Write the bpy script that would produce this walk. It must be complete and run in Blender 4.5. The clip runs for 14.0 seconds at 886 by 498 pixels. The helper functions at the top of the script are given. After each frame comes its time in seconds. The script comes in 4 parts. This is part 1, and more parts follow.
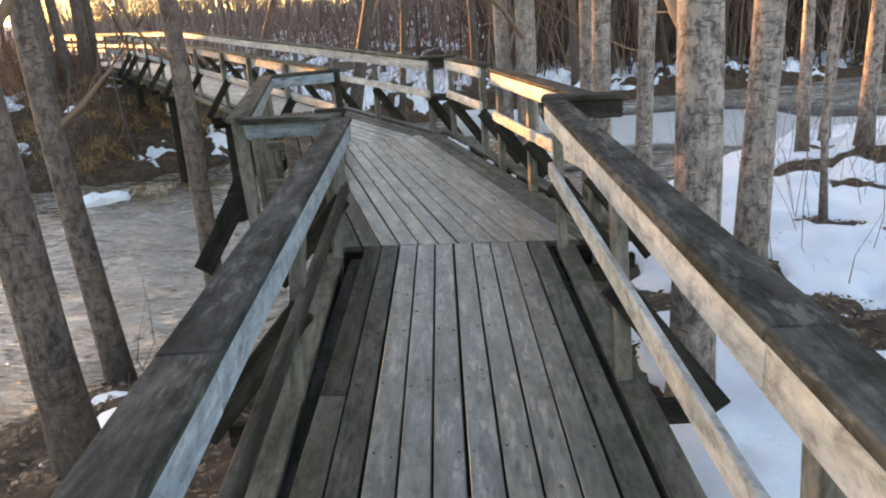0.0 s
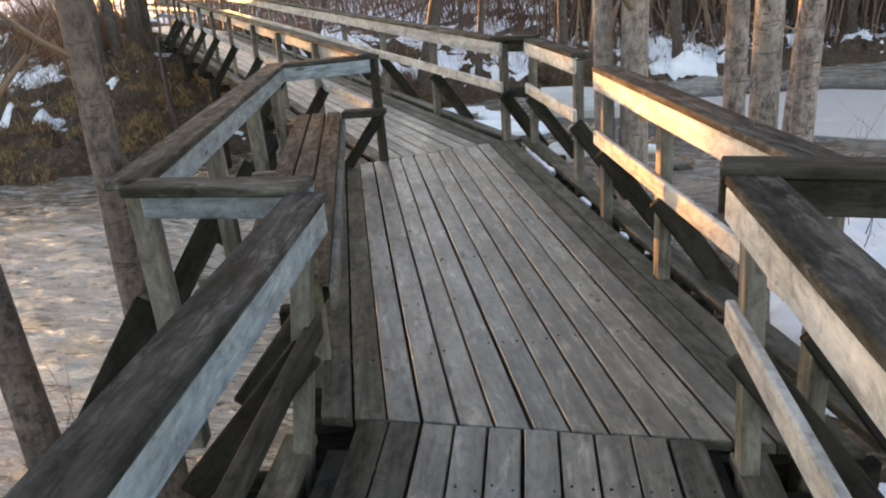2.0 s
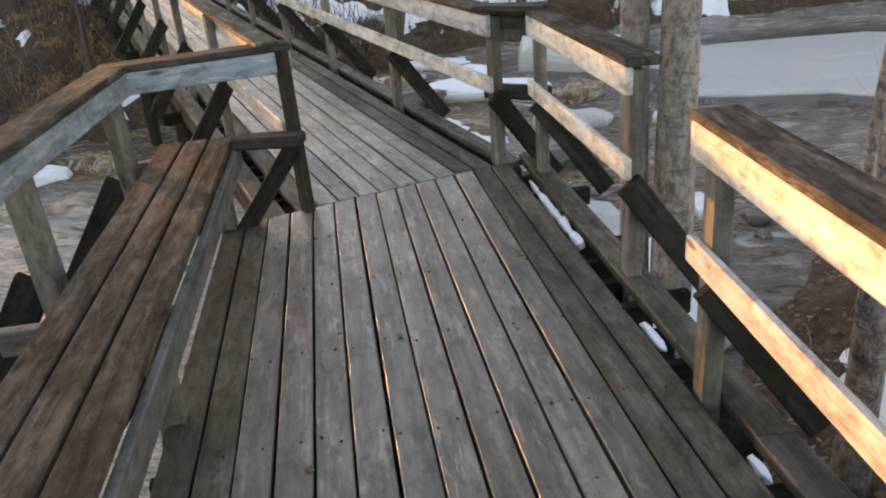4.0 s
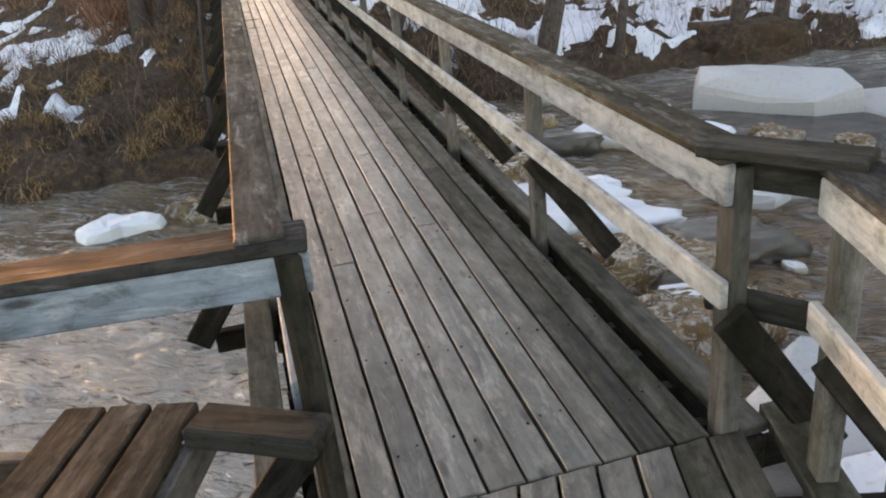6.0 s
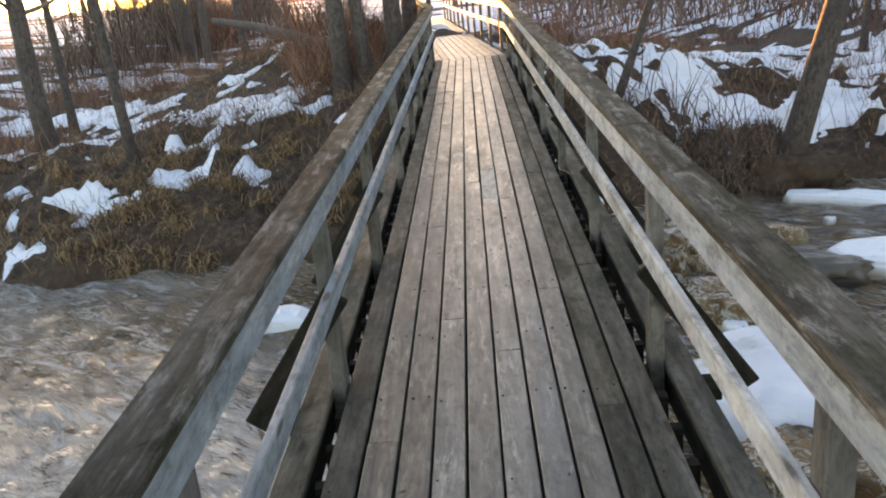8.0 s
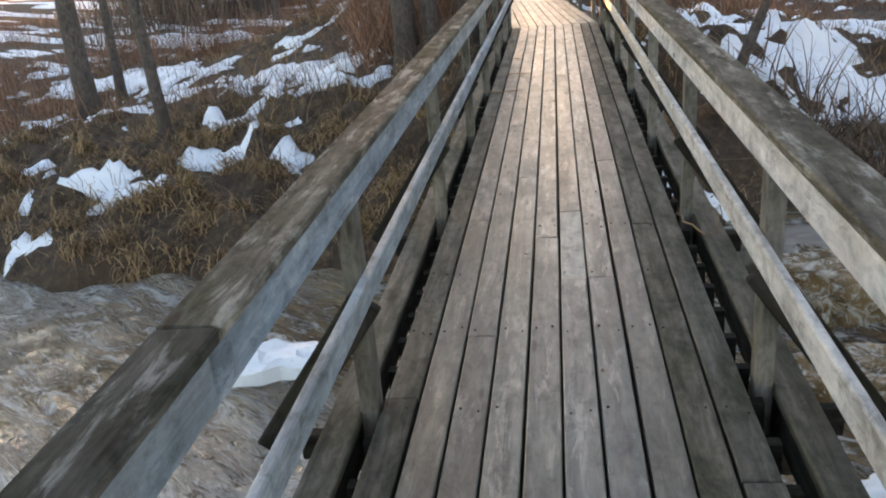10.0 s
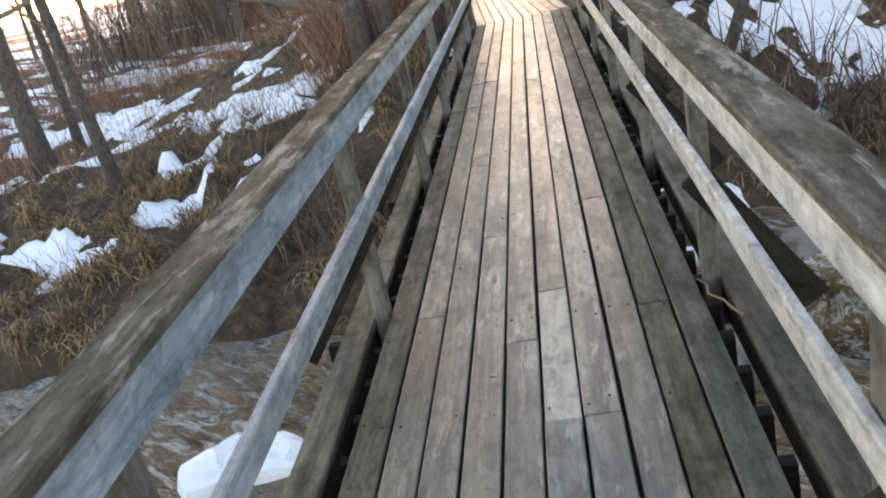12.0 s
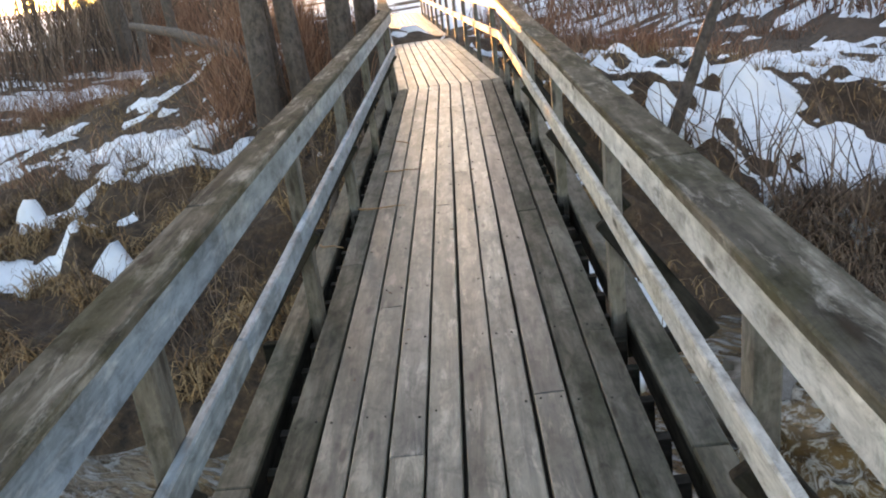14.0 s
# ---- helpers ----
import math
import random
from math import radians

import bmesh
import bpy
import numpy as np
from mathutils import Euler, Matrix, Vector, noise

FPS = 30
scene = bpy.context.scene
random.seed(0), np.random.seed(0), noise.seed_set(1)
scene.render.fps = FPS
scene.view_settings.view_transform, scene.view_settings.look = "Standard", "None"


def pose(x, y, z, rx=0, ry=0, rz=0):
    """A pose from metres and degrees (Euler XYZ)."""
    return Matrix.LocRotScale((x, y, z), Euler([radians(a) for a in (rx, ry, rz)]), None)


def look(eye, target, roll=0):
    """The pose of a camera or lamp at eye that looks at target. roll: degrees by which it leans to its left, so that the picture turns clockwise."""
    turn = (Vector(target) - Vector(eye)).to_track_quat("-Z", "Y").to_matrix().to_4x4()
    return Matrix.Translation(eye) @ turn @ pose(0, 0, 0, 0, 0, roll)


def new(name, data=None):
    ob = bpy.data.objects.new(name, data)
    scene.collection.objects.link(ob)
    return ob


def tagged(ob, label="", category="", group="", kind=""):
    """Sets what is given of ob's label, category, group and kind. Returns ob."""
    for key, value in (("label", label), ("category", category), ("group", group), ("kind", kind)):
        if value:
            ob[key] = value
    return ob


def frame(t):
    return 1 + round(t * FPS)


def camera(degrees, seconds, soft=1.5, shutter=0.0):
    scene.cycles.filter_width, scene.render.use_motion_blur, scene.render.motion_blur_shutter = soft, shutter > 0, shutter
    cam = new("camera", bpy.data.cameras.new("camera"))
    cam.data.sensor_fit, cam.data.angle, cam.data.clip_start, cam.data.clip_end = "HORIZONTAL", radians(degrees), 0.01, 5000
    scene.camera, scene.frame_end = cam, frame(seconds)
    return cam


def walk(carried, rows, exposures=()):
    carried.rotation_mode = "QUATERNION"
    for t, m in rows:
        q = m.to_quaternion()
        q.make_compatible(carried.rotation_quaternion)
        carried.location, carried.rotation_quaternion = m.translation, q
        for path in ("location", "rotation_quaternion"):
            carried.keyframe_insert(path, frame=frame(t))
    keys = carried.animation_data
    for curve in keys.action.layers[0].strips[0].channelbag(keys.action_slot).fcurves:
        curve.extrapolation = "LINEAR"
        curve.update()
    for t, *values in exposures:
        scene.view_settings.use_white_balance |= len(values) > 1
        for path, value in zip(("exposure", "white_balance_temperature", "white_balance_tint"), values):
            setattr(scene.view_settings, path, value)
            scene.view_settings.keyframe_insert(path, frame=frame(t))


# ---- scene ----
cam = camera(58.3, 14.0, soft=2.0)
PATH = [
    (0, (1.37, -0.309, 1.686), (1.141, 1.59, 1.101), -4.1),
    (0.5, (1.329, 0.326, 1.672), (1.044, 2.217, 1.085), -4.0),
    (1, (1.22, 1.093, 1.64), (0.928, 2.959, 0.983), -2.2),
    (1.5, (1.176, 1.847, 1.677), (0.818, 3.713, 1.053), -5.3),
    (2, (1.121, 2.636, 1.692), (0.699, 4.476, 1.032), -4.2),
    (2.5, (0.987, 3.386, 1.697), (0.679, 5.243, 1.022), -4.3),
    (5, (0.496, 6.954, 1.734), (-0.132, 8.644, 0.866), -6.3),
    (5.5, (0.337, 7.602, 1.762), (-0.48, 9.249, 0.974), -7.0),
    (6, (0.074, 8.235, 1.77), (-0.642, 9.929, 0.985), -5.8),
    (6.5, (-0.032, 8.886, 1.749), (-0.787, 10.615, 1.083), -6.5),
    (7, (-0.171, 9.419, 1.762), (-1.012, 11.106, 1.093), -6.2),
    (7.5, (-0.421, 9.926, 1.786), (-1.347, 11.537, 1.047), -5.7),
    (8, (-0.716, 10.466, 1.825), (-1.895, 11.956, 1.202), -5.4),
    (8.5, (-1.122, 10.981, 1.802), (-2.303, 12.467, 1.172), -4.7),
    (9, (-1.437, 11.525, 1.782), (-2.661, 12.982, 1.166), -5.1),
    (11.5, (-2.762, 13.489, 1.768), (-4.163, 14.642, 0.927), -6.8),
    (12, (-2.772, 13.729, 1.762), (-4.096, 15.049, 1.048), -12.7),
    (12.5, (-2.996, 13.975, 1.77), (-4.128, 15.437, 1.007), -8.9),
    (13, (-3.248, 14.243, 1.809), (-4.179, 15.82, 1.005), -8.4),
    (13.5, (-3.445, 14.624, 1.827), (-4.517, 16.166, 1.14), -11.2),
    (14, (-3.725, 14.939, 1.847), (-4.881, 16.436, 1.196), -6.7),
]
walk(cam, [(t, look(eye, target, roll)) for t, eye, target, roll in PATH], [(0, 3.4, 8100, 22), (1.2, 3.4, 8200, 22), (2.2, 3.35, 8600, 24), (5, 3.35, 8700, 24), (6.2, 3.4, 8700, 25), (7.2, 3.35, 8200, 22), (9.2, 3.28, 8150, 22), (11.5, 3.65, 8100, 22), (12, 3.7, 8100, 22), (12.5, 3.25, 8150, 22), (13, 3.6, 8200, 22), (13.5, 3.5, 8200, 22), (14, 3.5, 8250, 22)])

# ---------------------------------------------------------------- light
SUN_YAW, SUN_EL = 50.0, 1.9
to_sun = Vector((-math.sin(radians(SUN_YAW)) * math.cos(radians(SUN_EL)), math.cos(radians(SUN_YAW)) * math.cos(radians(SUN_EL)), math.sin(radians(SUN_EL))))
world = bpy.data.worlds.new("sky")
scene.world = world
world.use_nodes = True
wn = world.node_tree
sky = wn.nodes.new("ShaderNodeTexSky")
sky.sky_type, sky.sun_disc = "NISHITA", False
sky.sun_elevation, sky.sun_rotation = radians(2.4), radians(-SUN_YAW)
sky.air_density, sky.dust_density, sky.ozone_density = 0.6, 0.5, 1.0
wn.links.new(sky.outputs[0], wn.nodes["Background"].inputs[0])
wn.nodes["Background"].inputs[1].default_value = 0.15
sun = new("sun", bpy.data.lights.new("sun", "SUN"))
sun.data.energy, sun.data.angle, sun.data.color = 2.8, radians(0.6), (1.0, 0.50, 0.17)
sun.matrix_world = look(to_sun * 50, (0, 0, 0))


# ---------------------------------------------------------------- materials
def material(name, rough=0.7, metal=0.0):
    m = bpy.data.materials.new(name)
    m.use_nodes = True
    t = m.node_tree
    b = t.nodes["Principled BSDF"]
    b.inputs["Roughness"].default_value, b.inputs["Metallic"].default_value = rough, metal
    return m, t, b


def node(t, kind, **values):
    n = t.nodes.new(kind)
    for k, v in values.items():
        n.inputs[k.replace("_", " ")].default_value = v
    return n


def noise_tex(t, vec, scale, detail=4.0, rough=0.55, distortion=0.0):
    n = node(t, "ShaderNodeTexNoise", Scale=scale, Detail=detail, Roughness=rough, Distortion=distortion)
    t.links.new(vec, n.inputs["Vector"])
    return n.outputs["Fac"]


def ramp(t, fac, stops):
    r = t.nodes.new("ShaderNodeValToRGB")
    while len(r.color_ramp.elements) < len(stops):
        r.color_ramp.elements.new(0.5)
    for e, (p, c) in zip(r.color_ramp.elements, stops):
        e.position, e.color = p, (*c, 1) if len(c) == 3 else c
    t.links.new(fac, r.inputs[0])
    return r.outputs[0]


def mix(t, fac, a, b, kind="MIX"):
    n = t.nodes.new("ShaderNodeMix")
    n.data_type, n.blend_type = "RGBA", kind
    for socket, v in ((n.inputs[0], fac), (n.inputs[6], a), (n.inputs[7], b)):
        if isinstance(v, (int, float)):
            socket.default_value = v
        elif isinstance(v, tuple):
            socket.default_value = (*v, 1)
        else:
            t.links.new(v, socket)
    return n.outputs[2]


def mapping(t, vec, scale, offset=None):
    n = t.nodes.new("ShaderNodeMapping")
    n.inputs["Scale"].default_value = scale
    t.links.new(vec, n.inputs["Vector"])
    if offset is not None:
        t.links.new(offset, n.inputs["Location"])
    return n.outputs[0]


def bump(t, b, height, strength, distance=0.01):
    n = node(t, "ShaderNodeBump", Strength=strength, Distance=distance)
    t.links.new(height, n.inputs["Height"])
    t.links.new(n.outputs[0], b.inputs["Normal"])


def math_node(t, op, a, b):
    n = t.nodes.new("ShaderNodeMath")
    n.operation = op
    for socket, v in ((n.inputs[0], a), (n.inputs[1], b)):
        if isinstance(v, (int, float)):
            socket.default_value = v
        else:
            t.links.new(v, socket)
    return n.outputs[0]


def wood(name, dark, mid, light, rough=0.8, stain=(0.07, 0.075, 0.06), stain_amount=0.5, knots=True, worn=None, worn_amount=0.0, gloss=0.2):
    """Weathered sawn softwood with the grain along the board's own X: streaks, dark mottling, worn patches and knots."""
    m, t, b = material(name, rough)
    co = t.nodes.new("ShaderNodeTexCoord").outputs["Object"]
    info = t.nodes.new("ShaderNodeObjectInfo")
    shift = t.nodes.new("ShaderNodeVectorMath")
    shift.operation = "SCALE"
    shift.inputs[0].default_value = (37, 53, 29)
    t.links.new(info.outputs["Random"], shift.inputs["Scale"])
    add = t.nodes.new("ShaderNodeVectorMath")
    t.links.new(co, add.inputs[0])
    t.links.new(shift.outputs[0], add.inputs[1])
    p = add.outputs[0]
    grain = noise_tex(t, mapping(t, p, (6.0, 55, 55)), 1.0, 5, 0.65, 0.8)
    streak = noise_tex(t, mapping(t, p, (1.1, 11, 11)), 1.0, 5, 0.62, 0.8)
    blotch = noise_tex(t, mapping(t, p, (2.6, 6, 6)), 1.0, 6, 0.7, 0.4)
    mottle = noise_tex(t, mapping(t, p, (9, 15, 15)), 1.0, 6, 0.75, 0.5)
    wear = noise_tex(t, mapping(t, p, (3.2, 16, 16)), 1.0, 7, 0.72, 0.5)
    both = math_node(t, "ADD", math_node(t, "MULTIPLY", streak, 0.72), math_node(t, "MULTIPLY", grain, 0.28))
    c = ramp(t, both, [(0.32, dark), (0.5, mid), (0.70, light)])
    if worn:
        c = mix(t, math_node(t, "MULTIPLY", ramp(t, wear, [(0.53, (0, 0, 0)), (0.62, (1, 1, 1))]), worn_amount), c, worn)
    c = mix(t, math_node(t, "MULTIPLY", ramp(t, blotch, [(0.46, (0, 0, 0)), (0.64, (1, 1, 1))]), stain_amount), c, stain)
    c = mix(t, 0.8, c, ramp(t, mottle, [(0.34, (0.42, 0.41, 0.39)), (0.5, (0.95, 0.95, 0.95)), (0.66, (1.2, 1.19, 1.17))]), "MULTIPLY")
    tone = ramp(t, info.outputs["Random"], [(0.0, (0.70, 0.72, 0.74)), (0.3, (0.98, 0.97, 0.96)), (0.6, (1.12, 1.07, 1.0)), (0.8, (0.82, 0.78, 0.72)), (1.0, (1.0, 0.96, 0.92))])
    c = mix(t, 0.85, c, tone, "MULTIPLY")
    if knots:
        v = node(t, "ShaderNodeTexVoronoi", Scale=1.0)
        t.links.new(mapping(t, p, (2.2, 8, 8)), v.inputs["Vector"])
        k = ramp(t, v.outputs["Distance"], [(0.07, (1, 1, 1)), (0.14, (0, 0, 0))])
        c = mix(t, math_node(t, "MULTIPLY", k, 0.8), c, (0.03, 0.022, 0.016))
    t.links.new(c, b.inputs["Base Color"])
    b.inputs["Specular IOR Level"].default_value = gloss
    t.links.new(ramp(t, blotch, [(0.3, (rough - 0.12,) * 3), (0.8, (min(1.0, rough + 0.15),) * 3)]), b.inputs["Roughness"])
    bump(t, b, math_node(t, "ADD", both, math_node(t, "MULTIPLY", mottle, 0.35)), 0.6, 0.0035)
    return m


DAMP = wood("damp_mossy_deck_wood", (0.026, 0.025, 0.019), (0.09, 0.084, 0.066), (0.18, 0.167, 0.136), 0.72, (0.028, 0.033, 0.018), 0.75, gloss=0.2)
DECK = wood("weathered_deck_wood", (0.031, 0.030, 0.025), (0.111, 0.106, 0.087), (0.21, 0.202, 0.168), 0.5, (0.06, 0.054, 0.042), 0.55, worn=(0.33, 0.30, 0.255), worn_amount=0.5, gloss=0.6)
WORN = wood("foot_worn_deck_wood", (0.047, 0.045, 0.037), (0.15, 0.143, 0.118), (0.262, 0.251, 0.209), 0.47, (0.09, 0.08, 0.063), 0.45, worn=(0.39, 0.36, 0.305), worn_amount=0.6, gloss=0.6)
EDGE = wood("dark_edge_wood", (0.018, 0.017, 0.014), (0.05, 0.047, 0.04), (0.105, 0.098, 0.085), 0.75, (0.02, 0.023, 0.014), 0.6, gloss=0.04)
PALE = wood("pale_deck_wood", (0.28, 0.258, 0.22), (0.45, 0.418, 0.365), (0.56, 0.527, 0.47), 0.6, stain_amount=0.15, gloss=0.5)
CAP = wood("grey_rail_cap_wood", (0.026, 0.024, 0.021), (0.088, 0.082, 0.068), (0.185, 0.172, 0.146), 0.85, (0.042, 0.043, 0.024), 0.7, True, (0.31, 0.295, 0.265), 0.7, gloss=0.04)
DARK_CAP = wood("near_black_rail_cap_wood", (0.02, 0.019, 0.018), (0.062, 0.06, 0.056), (0.13, 0.125, 0.117), 0.88, (0.02, 0.021, 0.015), 0.6, True, (0.20, 0.193, 0.18), 0.55, gloss=0.04)
# copy of the pale rail wood with blue skylight tinted into its colour
SKYLIT_FACE = wood("skylit_rail_wood", (0.125, 0.16, 0.19), (0.265, 0.325, 0.375), (0.39, 0.45, 0.50), 0.6, (0.13, 0.145, 0.152), 0.5, worn=(0.60, 0.62, 0.63), worn_amount=0.4)
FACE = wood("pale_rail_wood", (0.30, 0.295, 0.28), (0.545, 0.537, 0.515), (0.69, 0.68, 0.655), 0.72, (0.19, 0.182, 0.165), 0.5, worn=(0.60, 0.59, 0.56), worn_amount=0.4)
POST = wood("grey_post_wood", (0.07, 0.065, 0.057), (0.16, 0.15, 0.132), (0.26, 0.245, 0.22), 0.78, (0.05, 0.053, 0.036), 0.6)
# one very dark wood for braces, joists, supports and the sheet under planks
BEAM = wood("dark_beam_wood", (0.012, 0.011, 0.009), (0.03, 0.027, 0.024), (0.06, 0.055, 0.048), 0.8, (0.02, 0.023, 0.014), 0.6, knots=False, gloss=0.04)
BENCH = wood("brown_bench_wood", (0.035, 0.027, 0.02), (0.10, 0.079, 0.06), (0.20, 0.168, 0.137), 0.88, (0.035, 0.03, 0.021), 0.6, worn=(0.24, 0.205, 0.17), worn_amount=0.5, gloss=0.04)
NAIL = wood("rusty_nail_steel", (0.01, 0.008, 0.007), (0.02, 0.016, 0.013), (0.04, 0.03, 0.022), 0.6, knots=False)


def ground_material():
    m, t, b = material("leaf_litter_soil", 0.95)
    p = t.nodes.new("ShaderNodeTexCoord").outputs["Object"]
    big, fine, grit = noise_tex(t, p, 0.5, 5), noise_tex(t, p, 6.0, 6, 0.7), noise_tex(t, p, 28.0, 4, 0.7)
    c = ramp(t, fine, [(0.34, (0.012, 0.008, 0.006)), (0.54, (0.075, 0.045, 0.026)), (0.76, (0.23, 0.15, 0.08))])
    c = mix(t, ramp(t, big, [(0.4, (0, 0, 0)), (0.7, (0.8, 0.8, 0.8))]), c, (0.075, 0.042, 0.022))
    c = mix(t, ramp(t, grit, [(0.45, (0, 0, 0)), (0.75, (0.6, 0.6, 0.6))]), c, (0.04, 0.03, 0.02))
    t.links.new(c, b.inputs["Base Color"])
    bump(t, b, fine, 1.0, 0.06)
    return m


def snow_material():
    m, t, b = material("old_granular_snow", 0.6)
    p = t.nodes.new("ShaderNodeTexCoord").outputs["Object"]
    n, f = noise_tex(t, p, 1.2, 5), noise_tex(t, p, 14, 5, 0.7)
    c = ramp(t, n, [(0.3, (0.66, 0.70, 0.76)), (0.7, (0.86, 0.88, 0.91))])
    c = mix(t, ramp(t, f, [(0.62, (0, 0, 0)), (0.85, (0.45, 0.45, 0.45))]), c, (0.30, 0.27, 0.23))
    t.links.new(c, b.inputs["Base Color"])
    b.inputs["Subsurface Weight"].default_value = 0.0
    bump(t, b, f, 0.7, 0.03)
    return m


def water_material():
    m, t, b = material("brown_river_water", 0.07)
    p = t.nodes.new("ShaderNodeTexCoord").outputs["Object"]
    n = noise_tex(t, p, 0.7, 5, 0.6, 0.5)
    c = ramp(t, n, [(0.3, (0.26, 0.205, 0.155)), (0.5, (0.45, 0.385, 0.32)), (0.7, (0.68, 0.63, 0.57))])
    flow = mapping(t, p, (0.55, 1.7, 1.0))
    flow.node.inputs["Rotation"].default_value = (0, 0, radians(-34))
    foam = noise_tex(t, flow, 2.3, 8, 0.78, 1.3)
    patch = noise_tex(t, p, 0.30, 4, 0.55)
    reach = t.nodes.new("ShaderNodeVectorMath")
    reach.operation = "DISTANCE"
    t.links.new(mapping(t, p, (1.0, 0.8, 0.0)), reach.inputs[0])
    reach.inputs[1].default_value = (-5.0, 14.0, 0.0)
    rapid = ramp(t, math_node(t, "ADD", math_node(t, "MULTIPLY", reach.outputs["Value"], 0.066), math_node(t, "MULTIPLY", patch, 0.25)), [(0.40, (1, 1, 1)), (0.68, (0, 0, 0))])
    c = mix(t, math_node(t, "MULTIPLY", rapid, 0.92), c, ramp(t, noise_tex(t, flow, 1.3, 5, 0.65, 1.0), [(0.35, (0.09, 0.046, 0.018)), (0.5, (0.24, 0.135, 0.056)), (0.66, (0.44, 0.30, 0.155))]))
    # pale reach below the rapids, beside the bay: sky glare painted into the colour, with some foam
    glare_reach = t.nodes.new("ShaderNodeVectorMath")
    glare_reach.operation = "DISTANCE"
    t.links.new(mapping(t, p, (1.0, 0.8, 0.0)), glare_reach.inputs[0])
    glare_reach.inputs[1].default_value = (-5.6, 9.4, 0.0)
    pale = ramp(t, math_node(t, "ADD", math_node(t, "MULTIPLY", glare_reach.outputs["Value"], 0.12), math_node(t, "MULTIPLY", patch, 0.35)), [(0.44, (1, 1, 1)), (0.74, (0, 0, 0))])
    c = mix(t, math_node(t, "MULTIPLY", pale, 0.72), c, ramp(t, n, [(0.35, (0.76, 0.71, 0.65)), (0.62, (0.93, 0.91, 0.87))]))
    patch = math_node(t, "ADD", patch, math_node(t, "MULTIPLY", math_node(t, "MAXIMUM", math_node(t, "MULTIPLY", rapid, 0.4), pale), 0.15))
    f0 = math_node(t, "MULTIPLY", ramp(t, foam, [(0.50, (0, 0, 0)), (0.62, (1, 1, 1))]), ramp(t, patch, [(0.36, (0.3, 0.3, 0.3)), (0.54, (1, 1, 1))]))
    # dark upstream reach: reflected woods painted into the colour; ripples calmed too
    dark_reach = t.nodes.new("ShaderNodeVectorMath")
    dark_reach.operation = "DISTANCE"
    t.links.new(mapping(t, p, (0.62, 1.0, 0.0)), dark_reach.inputs[0])
    dark_reach.inputs[1].default_value = (3.4, 23.2, 0.0)
    calm = ramp(t, math_node(t, "ADD", math_node(t, "MULTIPLY", dark_reach.outputs["Value"], 0.12), math_node(t, "MULTIPLY", patch, 0.3)), [(0.55, (1, 1, 1)), (0.78, (0, 0, 0))])
    stir = math_node(t, "SUBTRACT", 1.0, math_node(t, "MULTIPLY", calm, 0.93))
    # dark ripple shading painted into the colour, apart from the bump
    trough = noise_tex(t, flow, 4.2, 6, 0.7, 1.2)
    c = mix(t, ramp(t, trough, [(0.39, (0.9, 0.9, 0.9)), (0.47, (0, 0, 0))]), c, (0.13, 0.092, 0.06))
    c = mix(t, math_node(t, "MULTIPLY", calm, 0.95), c, (0.045, 0.036, 0.028))
    f = math_node(t, "MULTIPLY", f0, stir)
    c = mix(t, f, c, (0.92, 0.90, 0.87))
    t.links.new(c, b.inputs["Base Color"])
    t.links.new(ramp(t, f, [(0.0, (0.10,) * 3), (1.0, (0.6,) * 3)]), b.inputs["Roughness"])
    b.inputs["IOR"].default_value = 1.33
    b.inputs["Specular IOR Level"].default_value = 0.8
    r1 = noise_tex(t, flow, 3.0, 5, 0.62, 1.0)
    r2 = noise_tex(t, flow, 8.0, 4, 0.6, 0.5)
    bump(t, b, math_node(t, "MULTIPLY", math_node(t, "ADD", math_node(t, "ADD", r1, math_node(t, "MULTIPLY", r2, 0.4)), math_node(t, "MULTIPLY", f, 0.2)), stir), 1.0, 0.6)
    return m


def ice_material(name, top, low):
    m, t, b = material(name, 0.35)
    p = t.nodes.new("ShaderNodeTexCoord").outputs["Object"]
    n, f = noise_tex(t, p, 1.6, 5), noise_tex(t, p, 12, 5, 0.7)
    z = t.nodes.new("ShaderNodeSeparateXYZ")
    t.links.new(p, z.inputs[0])
    c = mix(t, ramp(t, math_node(t, "ADD", z.outputs["Z"], math_node(t, "MULTIPLY", n, 0.12)), [(0.05, (0, 0, 0)), (0.16, (1, 1, 1))]), low, top)
    c = mix(t, ramp(t, f, [(0.55, (0, 0, 0)), (0.8, (0.7, 0.7, 0.7))]), c, low)
    t.links.new(c, b.inputs["Base Color"])
    bump(t, b, f, 0.6, 0.03)
    return m


def rapids_material():
    """Amber water heaping over stones, streaked with white foam."""
    m, t, b = material("amber_rapids_water", 0.25)
    p = t.nodes.new("ShaderNodeTexCoord").outputs["Object"]
    n, f, r = noise_tex(t, p, 1.8, 5, 0.6, 0.6), noise_tex(t, p, 5.5, 8, 0.78, 1.5), noise_tex(t, p, 9, 5, 0.7, 0.8)
    c = ramp(t, n, [(0.32, (0.10, 0.055, 0.022)), (0.5, (0.27, 0.16, 0.065)), (0.68, (0.44, 0.31, 0.16))])
    foam = ramp(t, f, [(0.49, (0, 0, 0)), (0.6, (0.9, 0.9, 0.9))])
    c = mix(t, foam, c, (0.80, 0.76, 0.68))
    t.links.new(c, b.inputs["Base Color"])
    t.links.new(ramp(t, foam, [(0.0, (0.15,) * 3), (1.0, (0.7,) * 3)]), b.inputs["Roughness"])
    bump(t, b, math_node(t, "ADD", r, f), 1.0, 0.10)
    return m


